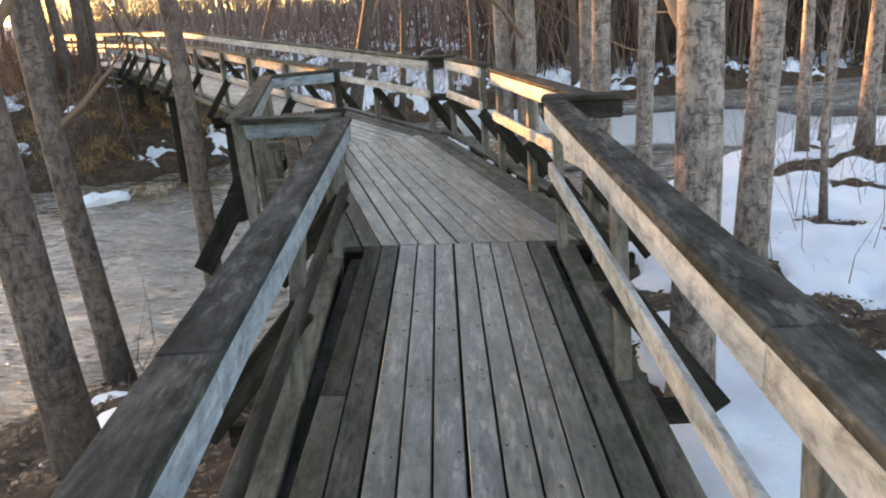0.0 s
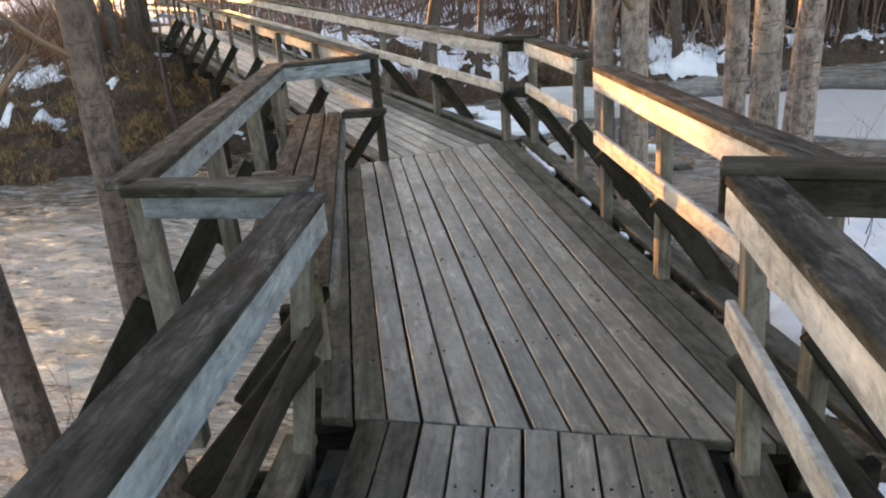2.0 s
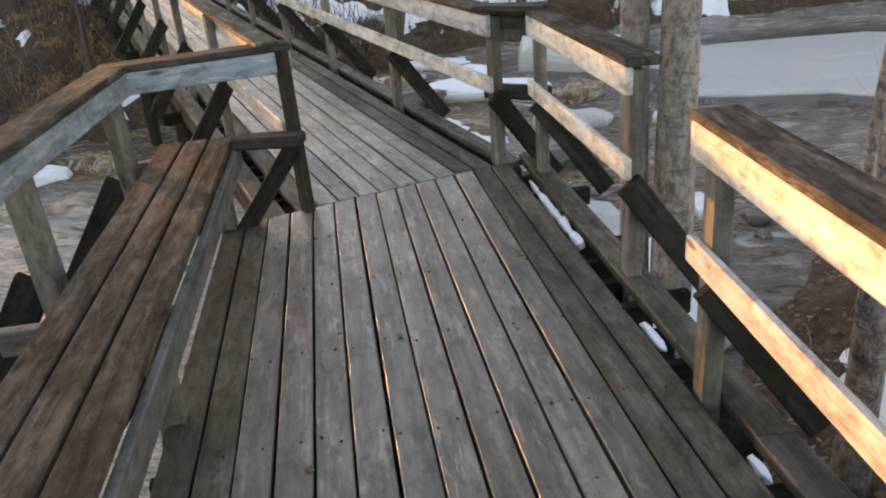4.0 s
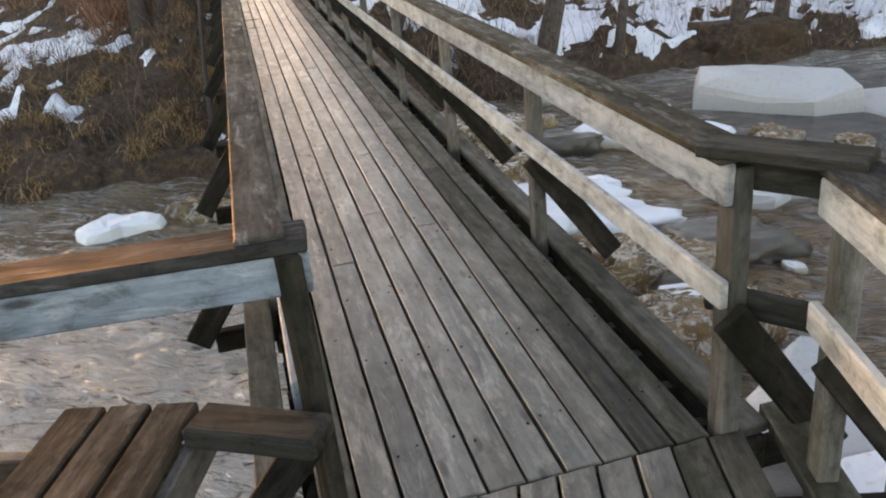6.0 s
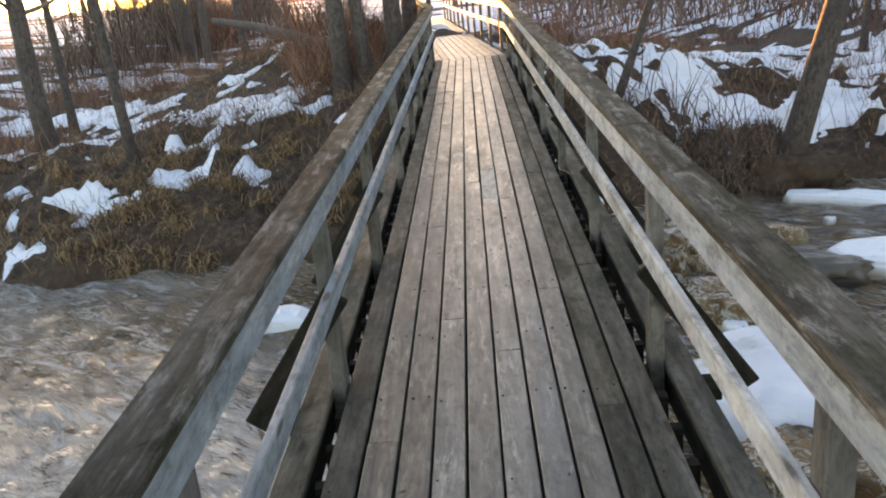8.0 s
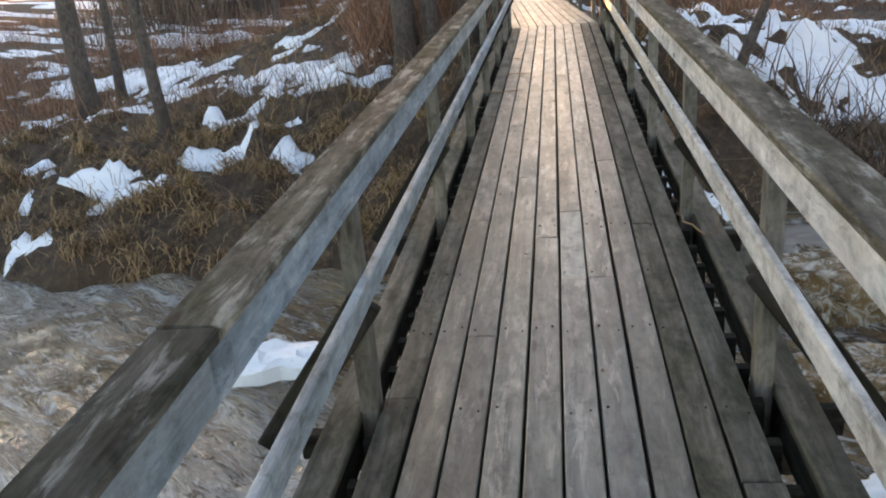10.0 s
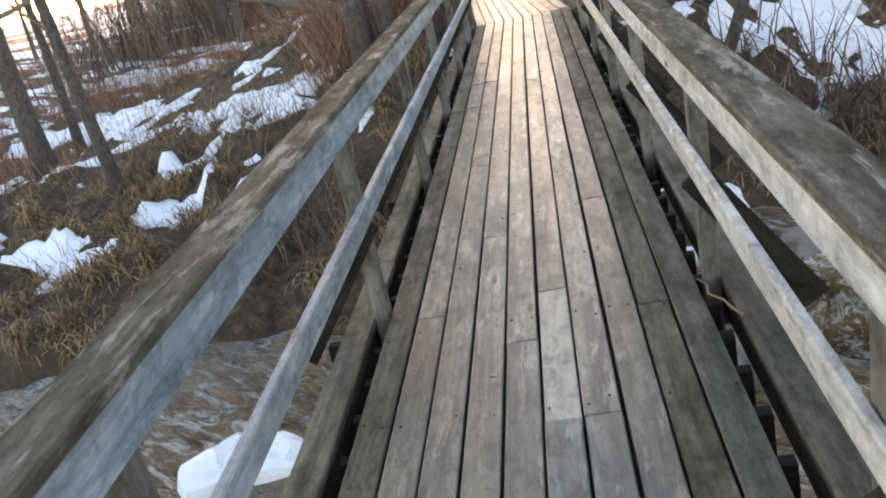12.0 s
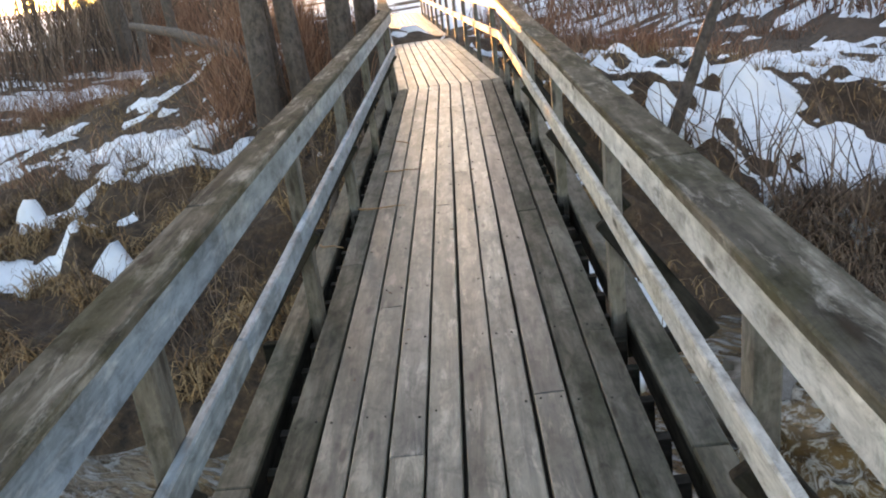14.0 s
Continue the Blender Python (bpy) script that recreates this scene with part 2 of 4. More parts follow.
def bark(name, base, dark, marks, lichen=0.0):
    m, t, b = material(name, 0.85)
    p = t.nodes.new("ShaderNodeTexCoord").outputs["Object"]
    info = t.nodes.new("ShaderNodeObjectInfo")
    shift = t.nodes.new("ShaderNodeVectorMath")
    shift.operation = "SCALE"
    shift.inputs[0].default_value = (11, 17, 23)
    t.links.new(info.outputs["Random"], shift.inputs["Scale"])
    add = t.nodes.new("ShaderNodeVectorMath")
    t.links.new(p, add.inputs[0])
    t.links.new(shift.outputs[0], add.inputs[1])
    q = add.outputs[0]
    rough = noise_tex(t, mapping(t, q, (15, 15, 8)), 1.0, 7, 0.78)
    bands = noise_tex(t, mapping(t, q, (7, 7, 24)), 1.0, 5, 0.7, 0.8)
    patches = noise_tex(t, q, 1.4, 4)
    c = ramp(t, rough, [(0.38, dark), (0.52, base), (0.66, tuple(1.5 * v for v in base))])
    c = mix(t, math_node(t, "MULTIPLY", ramp(t, bands, [(0.55, (0, 0, 0)), (0.61, (1, 1, 1))]), marks), c, dark)
    c = mix(t, ramp(t, patches, [(0.5, (0, 0, 0)), (0.7, (0.6, 0.6, 0.6))]), c, tuple(0.55 * v for v in base))
    if lichen:
        c = mix(t, math_node(t, "MULTIPLY", ramp(t, noise_tex(t, q, 4.5, 5, 0.7), [(0.6, (0, 0, 0)), (0.68, (1, 1, 1))]), lichen), c, (0.38, 0.20, 0.035))
    sep = t.nodes.new("ShaderNodeSeparateXYZ")
    t.links.new(p, sep.inputs[0])
    foot = ramp(t, math_node(t, "ADD", math_node(t, "MULTIPLY", sep.outputs["Z"], 0.36), math_node(t, "MULTIPLY", rough, 0.4)), [(0.28, (1, 1, 1)), (0.6, (0, 0, 0))])
    c = mix(t, math_node(t, "MULTIPLY", foot, 0.75), c, (0.045, 0.03, 0.022))
    t.links.new(c, b.inputs["Base Color"])
    bump(t, b, rough, 0.9, 0.02)
    return m


GROUND, SNOW, WATER = ground_material(), snow_material(), water_material()
ICE = ice_material("white_river_ice", (0.80, 0.83, 0.86), (0.42, 0.36, 0.26))
ICE_GREY = ice_material("grey_wet_ice", (0.50, 0.50, 0.49), (0.27, 0.22, 0.15))
FOAM = rapids_material()
ROCK = ice_material("dark_wet_rock", (0.10, 0.085, 0.065), (0.035, 0.03, 0.024))
ASPEN = bark("pale_aspen_bark", (0.27, 0.222, 0.197), (0.06, 0.047, 0.042), 0.85, 0.0)
LICHEN_ASPEN = bark("lichened_aspen_bark", (0.28, 0.24, 0.215), (0.11, 0.09, 0.08), 0.7, 0.9)
# darker brown copy of the aspen bark, with backlit shade put into its colour
BACKLIT_ASPEN = bark("backlit_aspen_bark", (0.155, 0.118, 0.102), (0.04, 0.029, 0.025), 0.8, 0.0)
ALDER = bark("dark_alder_bark", (0.092, 0.072, 0.06), (0.032, 0.025, 0.021), 0.4)


def plain_stuff(name, a, b_, c_, rough=0.9):
    m, t, b = material(name, rough)
    g = t.nodes.new("ShaderNodeNewGeometry")
    t.links.new(ramp(t, g.outputs["Random Per Island"], [(0.0, a), (0.5, b_), (1.0, c_)]), b.inputs["Base Color"])
    return m


TWIG = plain_stuff("brown_twigs", (0.03, 0.019, 0.015), (0.11, 0.072, 0.052), (0.25, 0.17, 0.12))
RUST = plain_stuff("reddish_brush", (0.05, 0.024, 0.016), (0.19, 0.092, 0.056), (0.36, 0.20, 0.125))
STRAW = plain_stuff("dead_grass", (0.05, 0.037, 0.022), (0.18, 0.103, 0.05), (0.40, 0.265, 0.14))
LEAF = plain_stuff("fallen_leaves", (0.07, 0.045, 0.025), (0.16, 0.105, 0.06), (0.30, 0.21, 0.13))
HAZE = plain_stuff("far_woods", (0.09, 0.062, 0.05), (0.16, 0.115, 0.09), (0.25, 0.19, 0.155))


# ---------------------------------------------------------------- building helpers
def thing(name, x, y, z, label, category, group="", kind=""):
    ob = new(name)
    ob.empty_display_size = 0.2
    ob.matrix_basis = pose(x, y, z)
    return tagged(ob, label, category, group, kind)


def attach(ob, parent, world_matrix):
    """Place ob in the world and hang it under parent."""
    if parent is None:
        ob.matrix_basis = world_matrix
        return ob
    base = parent.matrix_basis if parent.parent is None else parent.parent.matrix_basis @ parent.matrix_parent_inverse @ parent.matrix_basis
    ob.parent = parent
    ob.matrix_basis = base.inverted() @ world_matrix
    return ob


def box_mesh(name, lx, ly, lz, mat, bevel=0.006, wear=0.0, rnd=None):
    """A box centred on its origin with its long side on X, edges eased, a little warped."""
    bm = bmesh.new()
    bmesh.ops.create_cube(bm, size=1.0)
    for v in bm.verts:
        v.co = Vector((v.co.x * lx, v.co.y * ly, v.co.z * lz))
        if wear and rnd:
            v.co += Vector((rnd.uniform(-wear, wear), rnd.uniform(-wear, wear) * 0.5, rnd.uniform(-wear, wear) * 0.5))
    if bevel:
        bmesh.ops.bevel(bm, geom=bm.edges[:], offset=bevel, segments=1, affect="EDGES")
    me = bpy.data.meshes.new(name)
    bm.to_mesh(me)
    bm.free()
    me.materials.append(mat)
    return me


RND = random.Random(7)
_cache = {}


def board(name, a, b, width, thick, mat, parent=None, up=(0, 0, 1), bevel=0.006, label="", wear=0.003):
    """A board from a to b (its centre line); width lies across, thick lies along up."""
    a, b, up = Vector(a), Vector(b), Vector(up)
    x = (b - a).normalized()
    y = up.cross(x).normalized()
    z = x.cross(y)
    length = (b - a).length
    key = (name, round(length, 2), width, thick, mat.name, bevel)
    if key not in _cache:
        _cache[key] = [box_mesh(name, length, width, thick, mat, bevel, wear, RND) for _ in range(1)]
    ob = new(name, RND.choice(_cache[key]))
    m = Matrix((x, y, z)).transposed().to_4x4()
    m.translation = (a + b) / 2
    attach(ob, parent, m)
    if label:
        ob["label"] = label
    return ob


def plank(corners, z_of, thick, mat, parent, name="plank"):
    """A deck plank over four ground-plan corners (near left, near right, far right, far left), tops at z_of(x, y)."""
    c = [Vector(p) for p in corners]
    start, end = (c[0] + c[1]) / 2, (c[2] + c[3]) / 2
    d = (end - start).normalized()
    across = Vector((-d.y, d.x))
    z0, z1 = z_of(*start), z_of(*end)
    length = (end - start).length
    pitch = math.atan2(z1 - z0, length)
    m = Matrix.Translation((start.x, start.y, z0)) @ Matrix.Rotation(math.atan2(d.y, d.x), 4, "Z") @ Matrix.Rotation(-pitch, 4, "Y")
    w = RND.uniform(-0.0025, 0.0025)
    lift = [RND.uniform(-0.003, 0.003) for _ in range(4)]
    bm = bmesh.new()
    top, e = [], 0.005
    ring = []
    for p, h in zip(c, lift):
        q = p - start
        ring.append((q.dot(d) / math.cos(pitch), q.dot(across) + w, h))
    cx, cy = sum(r[0] for r in ring) / 4, sum(r[1] for r in ring) / 4
    low = [bm.verts.new((x, y, -thick)) for x, y, h in ring]
    side = [bm.verts.new((x, y, h - e)) for x, y, h in ring]
    top = [bm.verts.new((x - math.copysign(e, x - cx), y - math.copysign(e, y - cy), h)) for x, y, h in ring]
    bm.faces.new(top)
    bm.faces.new(low[::-1])
    for i in range(4):
        j = (i + 1) % 4
        bm.faces.new((low[i], low[j], side[j], side[i]))
        bm.faces.new((side[i], side[j], top[j], top[i]))
    bmesh.ops.recalc_face_normals(bm, faces=bm.faces[:])
    me = bpy.data.meshes.new(name)
    bm.to_mesh(me)
    bm.free()
    me.materials.append(mat)
    return attach(new(name, me), parent, m)


def np_mesh(name, verts, faces, mat, smooth=False):
    me = bpy.data.meshes.new(name)
    verts, faces = np.asarray(verts, np.float32), np.asarray(faces, np.int32)
    me.vertices.add(len(verts))
    me.vertices.foreach_set("co", verts.ravel())
    k = faces.shape[1]
    me.loops.add(faces.size)
    me.loops.foreach_set("vertex_index", faces.ravel())
    me.polygons.add(len(faces))
    me.polygons.foreach_set("loop_start", np.arange(0, faces.size, k, dtype=np.int32))
    me.polygons.foreach_set("use_smooth", np.full(len(faces), smooth))
    me.update(calc_edges=True)
    me.validate()
    me.materials.append(mat)
    return me


# ---------------------------------------------------------------- the lie of the land
NEAR_EDGE = np.array([(-40, -32), (-9, -1.5), (-4.6, 4.4), (-3.7, 6.9), (-2.6, 7.7), (-1.2, 7.5), (0.5, 9.3), (2.4, 13.2), (5.2, 17.3), (9, 20.5), (18, 24), (60, 34)], float)
FAR_EDGE = np.array([(-70, -26), (-30, 4), (-20, 11.5), (-13.5, 16), (-9.4, 18.5), (-7.3, 20.3), (-6.2, 23.1), (-3.8, 25.7), (1.2, 28.6), (12, 32), (60, 46)], float)
WATER_Z = -2.1


def value_noise(x, y, seed=0):
    xi, yi = np.floor(x), np.floor(y)
    fx, fy = x - xi, y - yi
    fx, fy = fx * fx * (3 - 2 * fx), fy * fy * (3 - 2 * fy)

    def h(a, b):
        s = np.sin(a * 127.1 + b * 311.7 + seed * 74.7) * 43758.5453
        return s - np.floor(s)

    return (h(xi, yi) * (1 - fx) + h(xi + 1, yi) * fx) * (1 - fy) + (h(xi, yi + 1) * (1 - fx) + h(xi + 1, yi + 1) * fx) * fy


def fbm(x, y, scale, seed=0, octaves=4):
    total, amp, norm = 0.0, 1.0, 0.0
    for k in range(octaves):
        total = total + amp * value_noise(x * scale * 2**k + 13.7 * k, y * scale * 2**k - 7.3 * k, seed + k)
        norm += amp
        amp *= 0.55
    return total / norm


def side_distance(x, y, line):
    """Distance to a polyline, positive to its right."""
    best = np.full(np.shape(x), 1e9)
    sign = np.ones(np.shape(x))
    for a, b in zip(line[:-1], line[1:]):
        d = b - a
        s = np.clip(((x - a[0]) * d[0] + (y - a[1]) * d[1]) / (d @ d), 0, 1)
        ex, ey = x - a[0] - s * d[0], y - a[1] - s * d[1]
        dist = np.hypot(ex, ey)
        cr = d[0] * (y - a[1]) - d[1] * (x - a[0])
        near = dist < best
        best = np.where(near, dist, best)
        sign = np.where(near, np.where(cr < 0, 1.0, -1.0), sign)
    return best * sign


def land(x, y):
    """Height of the bare ground."""
    x, y = np.asarray(x, float), np.asarray(y, float)
    wob = (fbm(x, y, 0.6, 3) - 0.5) * 1.2
    dn = side_distance(x, y, NEAR_EDGE) + wob
    df = -side_distance(x, y, FAR_EDGE) + wob
    near = WATER_Z - 0.1 + 1.0 * (1 - np.exp(-np.maximum(dn, 0) / 1.5)) + 0.012 * np.maximum(dn, 0)
    shoulder = np.exp(-(((x + 12) / 7.5) ** 2 + ((y - 27) / 6.5) ** 2))
    far = WATER_Z - 0.1 + 0.42 * (1 - np.exp(-np.maximum(df, 0) / 0.35)) + 0.045 * np.maximum(df, 0) + 1.9 * shoulder * np.clip(df / 4, 0, 1)
    far = np.minimum(far, -0.12 + 0.012 * df)
    ridge = np.exp(-(((x + 18.5) * 0.9 + (y - 28.0) * 0.43) / 4.6) ** 2 - (((y - 28.0) * 0.9 - (x + 18.5) * 0.43) / 2.2) ** 2)
    far = far + 1.25 * ridge * np.clip(df / 3, 0, 1)
    bed = WATER_Z - 0.5
    z = np.where(dn > 0, near, np.where(df > 0, far, bed + 0.4 * np.exp(np.minimum(np.maximum(dn, df), 0) / 0.5)))
    hummock = np.clip(fbm(x, y, 1.7, 17, 2) - 0.52, 0, 1) * 1.1 * np.clip(df / 0.6, 0, 1) * np.clip((9 - df) / 4, 0, 1)
    z = z + np.where(df > 0, hummock, 0)
    rough = (fbm(x, y, 1.1, 11) - 0.5) * 0.30 + (fbm(x, y, 2.6, 5, 2) - 0.5) * 0.16
    return z + rough * (np.maximum(dn, df) > 0)


def land_z(x, y):
    return float(land(np.array([x]), np.array([y]))[0])


def spread(lo, hi, fine_lo, fine_hi, step, grow=1.25):
    mid = list(np.arange(fine_lo, fine_hi + step, step))
    out, s = [], step
    v = fine_hi
    while v < hi:
        s *= grow
        v += s
        out.append(v)
    pre, s, v = [], step, fine_lo
    while v > lo:
        s *= grow
        v -= s
        pre.append(v)
    return np.array(pre[::-1] + mid + out)


def sheet(name, xs, ys, z_fn, mat, keep=None, smooth=True):
    gx, gy = np.meshgrid(xs, ys)
    gz = z_fn(gx, gy)
    n, m = gx.shape
    idx = np.arange(n * m).reshape(n, m)
    quads = np.stack([idx[:-1, :-1], idx[:-1, 1:], idx[1:, 1:], idx[1:, :-1]], -1).reshape(-1, 4)
    verts = np.stack([gx, gy, gz], -1).reshape(-1, 3)
    if keep is not None:
        k = keep(gx, gy, gz).reshape(-1)
        quads = quads[k[quads].any(1)]
        used = np.unique(quads)
        remap = np.full(len(verts), -1)
        remap[used] = np.arange(len(used))
        verts, quads = verts[used], remap[quads]
    return new(name, np_mesh(name, verts, quads, mat, smooth))


XS, YS = spread(-900, 900, -28, 13, 0.125), spread(-900, 900, -5, 36, 0.125)
tagged(sheet("ground", XS, YS, land, GROUND), "brown leaf litter and soil river banks under patchy snow", "ground", kind="structure")


WELLS = [(3.35, 6.9), (2.95, 11.2), (5.9, 13.2), (6.95, 13.4), (4.9, 9.6), (2.07, 9.45), (2.22, 8.6), (3.7, 8.0), (-4.47, 26.1)]


# thawing drifts and (negative) bare ground on the banks: place, half lengths, turn, depth
DRIFTS = [(-17.0, 22.9, 2.7, 1.1, 0.08, 0.36), (-23.4, 23.3, 2.6, 1.6, 0.35, 0.31), (-26.4, 22.6, 1.6, 1.0, 0.3, 0.31), (-15.25, 17.65, 0.85, 0.26, 0.6, 0.34), (-14.1, 17.95, 0.65, 0.18, 0.6, 0.34), (-14.35, 17.4, 0.75, 0.17, 0.6, 0.33), (-14.2, 16.3, 0.6, 0.22, 0.6, 0.34), (-14.5, 19.1, 0.7, 0.22, 0.6, 0.3), (-12.6, 20.0, 0.4, 0.2, 0.3, 0.3), (-15.5, 20.5, 0.8, 0.3, 0.3, 0.3), (-31, 29.5, 5.0, 2.0, 0.5, 0.2), (-19.6, 20.6, 1.3, 0.5, 0.5, 0.3),
          (2.75, 5.7, 0.6, 0.9, 0, 0.28), (3.3, 11.0, 0.9, 1.3, 0, 0.3), (2.75, 9.4, 0.6, 1.0, 0, 0.22), (-7.4, 23.9, 0.9, 0.7, 0.6, -0.3), (-6.3, 24.2, 1.3, 0.5, 0.3, -0.15)]


def snow_height(x, y):
    dn, df = side_distance(x, y, NEAR_EDGE), -side_distance(x, y, FAR_EDGE)
    big, small = fbm(x, y, 0.34, 21), fbm(x, y, 1.5, 31)
    fine = fbm(x, y, 2.6, 35, 3)
    mask = np.where(df > 0, 0.5 + 1.5 * (0.30 * big + 0.32 * small + 0.38 * fine - 0.5), 0.55 * big + 0.45 * small)
    right = np.clip((x - 1.2 - 0.1 * y) / 1.2, 0, 1)
    level = np.where(dn > 0, 0.64 - 0.24 * right, 0.505)
    level = level + 0.22 * np.exp(-(((x - 4.4) / 1.5) ** 2 + ((y - 6.6) / 0.9) ** 2)) + 0.14 * np.exp(-(((x - 5.6) / 0.8) ** 2 + ((y - 9.3) / 0.6) ** 2))
    for wx, wy in WELLS:
        level = level + 0.3 * np.exp(-((x - wx) ** 2 + (y - wy) ** 2) / 0.16)
    level = level - 0.10 * np.clip((df - 16) / 10, 0, 1) - 0.10 * np.clip((dn - 12) / 10, 0, 1)
    level = level + 0.25 * np.exp(-np.maximum(np.maximum(dn, df), 0) / 0.6)
    level = level - 0.05 * np.exp(-(((x + 3.5) / 7) ** 2 + ((y - 33) / 7) ** 2))
    level = level + 0.17 * (df > 0) * np.clip((-8 - x) / 2, 0, 1) * np.clip((50 - y) / 10, 0, 1)
    level = level + (0.5 - fbm(x, y, 1.9, 37, 3)) * 0.42 * (df > 0)
    for px, py, rx, ry, turn, depth in DRIFTS:
        c, n = math.cos(turn), math.sin(turn)
        level = level - depth * np.exp(-(((x - px) * c + (y - py) * n) / rx) ** 2 - (((y - py) * c - (x - px) * n) / ry) ** 2)
    return land(x, y) + np.clip((mask - level) * 1.6, -0.2, 0.085) + 0.01


def snow_keep(x, y, z):
    return (z > land(x, y) - 0.06) & (np.maximum(side_distance(x, y, NEAR_EDGE), -side_distance(x, y, FAR_EDGE)) > 0)


tagged(sheet("snow_cover", XS, YS, snow_height, SNOW, snow_keep), "thawing white snow patches lying on the river banks", "snow", kind="stuff")


def waves(x, y):
    a, b = x * 0.83 - y * 0.56, x * 0.56 + y * 0.83
    chop = (fbm(a * 0.55, b * 1.6, 1.5, 45, 3) - 0.5) * 0.13
    still = 1 - 0.85 * np.exp(-(((x - 5.5) / 7.0) ** 2 + ((y - 23.2) / 4.2) ** 2) ** 2)
    return WATER_Z + chop * still + still * (fbm(x + 0.6 * y, y - 0.4 * x, 1.1, 41, 4) - 0.5) * (0.16 + 0.22 * np.exp(-(((x + 2) / 4.5) ** 2 + ((y - 17.5) / 5) ** 2)))


tagged(sheet("water", spread(-300, 300, -14, 8, 0.11), spread(-300, 300, 1, 29, 0.11), waves, WATER), "fast brown river water with ripples and pale foam", "river", kind="structure")

# ---------------------------------------------------------------- boardwalk plan
A_DIR = radians(6.0)
A_LEFT, A_RIGHT = radians(7.8), radians(5.2)
B_DIR = radians(17.8)
B_LANE = radians(18.9)
C_DIR = radians(35.2)


def ahead(yaw):
    return Vector((-math.sin(yaw), math.cos(yaw)))


def right_of(yaw):
    return Vector((math.cos(yaw), math.sin(yaw)))


def meet(p, d, q, e):
    """Where the line p + s d meets q + r e."""
    det = d.x * -e.y + e.x * d.y
    s = ((q.x - p.x) * -e.y + e.x * (q.y - p.y)) / det
    return p + d * s


SEAM_AB = (Vector((0.05, 5.31)), Vector((1.0, -0.02)))
SEAM_BC = (Vector((0.0, 10.66)), right_of(C_DIR))
C0 = Vector((0.0, 10.65))
RISE = 0.03
KINK = 16.2
D_DIR = radians(40.0)


def c_point(u, v):
    return C0 + ahead(C_DIR) * u + right_of(C_DIR) * v


def c_height(x, y):
    u = (Vector((x, y)) - C0).dot(ahead(C_DIR))
    return RISE * max(0.0, u) if u < KINK else RISE * KINK + 0.004 * (u - KINK)


def flat(x, y):
    return 0.0


deck_a = thing("boardwalk_deck", 0.8, 2, 0, "grey weathered plank boardwalk deck before the landing", "boardwalk deck", "deck sections", "structure")
deck_b = thing("boardwalk_deck", 0.4, 7.5, 0, "wider weathered plank landing beside the bench", "boardwalk deck", "deck sections", "structure")
deck_c = thing("boardwalk_deck", -5, 17, 0.1, "long weathered plank bridge deck over the river", "boardwalk deck", "deck sections", "structure")
deck_d = thing("boardwalk_deck", -15, 30, 0.4, "sunlit plank deck on the far river bank", "boardwalk deck", "deck sections", "structure")


def lanes(deck, origin, yaw, v0, count, start, end, z_of, cuts, mats, PITCH=0.136, gap=0.011):
    """Planks side by side along yaw, from lateral offset v0, cut at the lines start and end and at each lane's own joints."""
    d, r = ahead(yaw), right_of(yaw)
    for k in range(count):
        lo, hi = v0 + k * PITCH + gap / 2, v0 + (k + 1) * PITCH - gap / 2
        pl, pr = origin + r * lo, origin + r * hi
        s = [meet(pl, d, *start), meet(pr, d, *start)]
        e = [meet(pl, d, *end), meet(pr, d, *end)]
        stops = [0.0] + sorted(cuts(k)) + [1.0]
        for i, (f, g) in enumerate(zip(stops[:-1], stops[1:])):
            n = 0.0 if i == 0 else 0.002 / (e[0] - s[0]).length
            quad = [s[0].lerp(e[0], f + n), s[1].lerp(e[1], f + n), s[1].lerp(e[1], g), s[0].lerp(e[0], g)]
            plank(quad, z_of, 0.045, mats(k, i), deck)


# the EDGE piece of lane 0 is a dark fill standing in for a shaded recess
lanes(deck_a, Vector((0.63, 5.31)), A_DIR, -0.528, 10, (Vector((0.8, -7.0)), right_of(A_DIR)), (SEAM_AB[0] - Vector((0, 0.004)), SEAM_AB[1]), flat,
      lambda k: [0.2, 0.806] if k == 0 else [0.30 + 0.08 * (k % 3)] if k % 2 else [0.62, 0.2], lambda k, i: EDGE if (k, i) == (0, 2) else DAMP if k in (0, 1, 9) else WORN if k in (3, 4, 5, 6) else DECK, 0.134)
def fan(deck, origin, yaw, count, start, end, z_of, mats, gap=0.011):
    """Planks of the landing: the joints spread slightly towards the start."""
    d, r = ahead(yaw), right_of(yaw)

    def joint(k):
        p = origin - d * 0.4 + r * (0.098 + 0.1378 * k)
        return p, (origin + d * 2.6 + r * (0.045 + 0.1348 * k) - p).normalized()

    for k in range(count):
        (pl, dl), (pr, dr) = joint(k - 6), joint(k - 5)
        quad = [meet(pl, dl, *start), meet(pr, dr, *start), meet(pr, dr, *end), meet(pl, dl, *end)]
        quad = [q + r * (gap / 2 if n in (0, 3) else -gap / 2) for n, q in enumerate(quad)]
        plank(quad, z_of, 0.045, mats(k), deck)


fan(deck_b, Vector((0.39, 6.26)), B_DIR, 14, (SEAM_AB[0] + Vector((0, 0.004)), SEAM_AB[1]), (SEAM_BC[0] - ahead(C_DIR) * 0.004, SEAM_BC[1]), flat,
    lambda k: DAMP if k in (0, 1, 12, 13) else WORN if k in (4, 5, 6, 7, 9, 10) else DECK)
# plank outside the posts of the landing
lanes(deck_b, Vector((0.39, 6.26)), B_LANE, 1.26, 1, (SEAM_AB[0] + Vector((0, 0.05)), SEAM_AB[1]), (SEAM_BC[0] + ahead(C_DIR) * 0.1, SEAM_BC[1]), flat, lambda k: [0.45], lambda k, i: DAMP, 0.15)
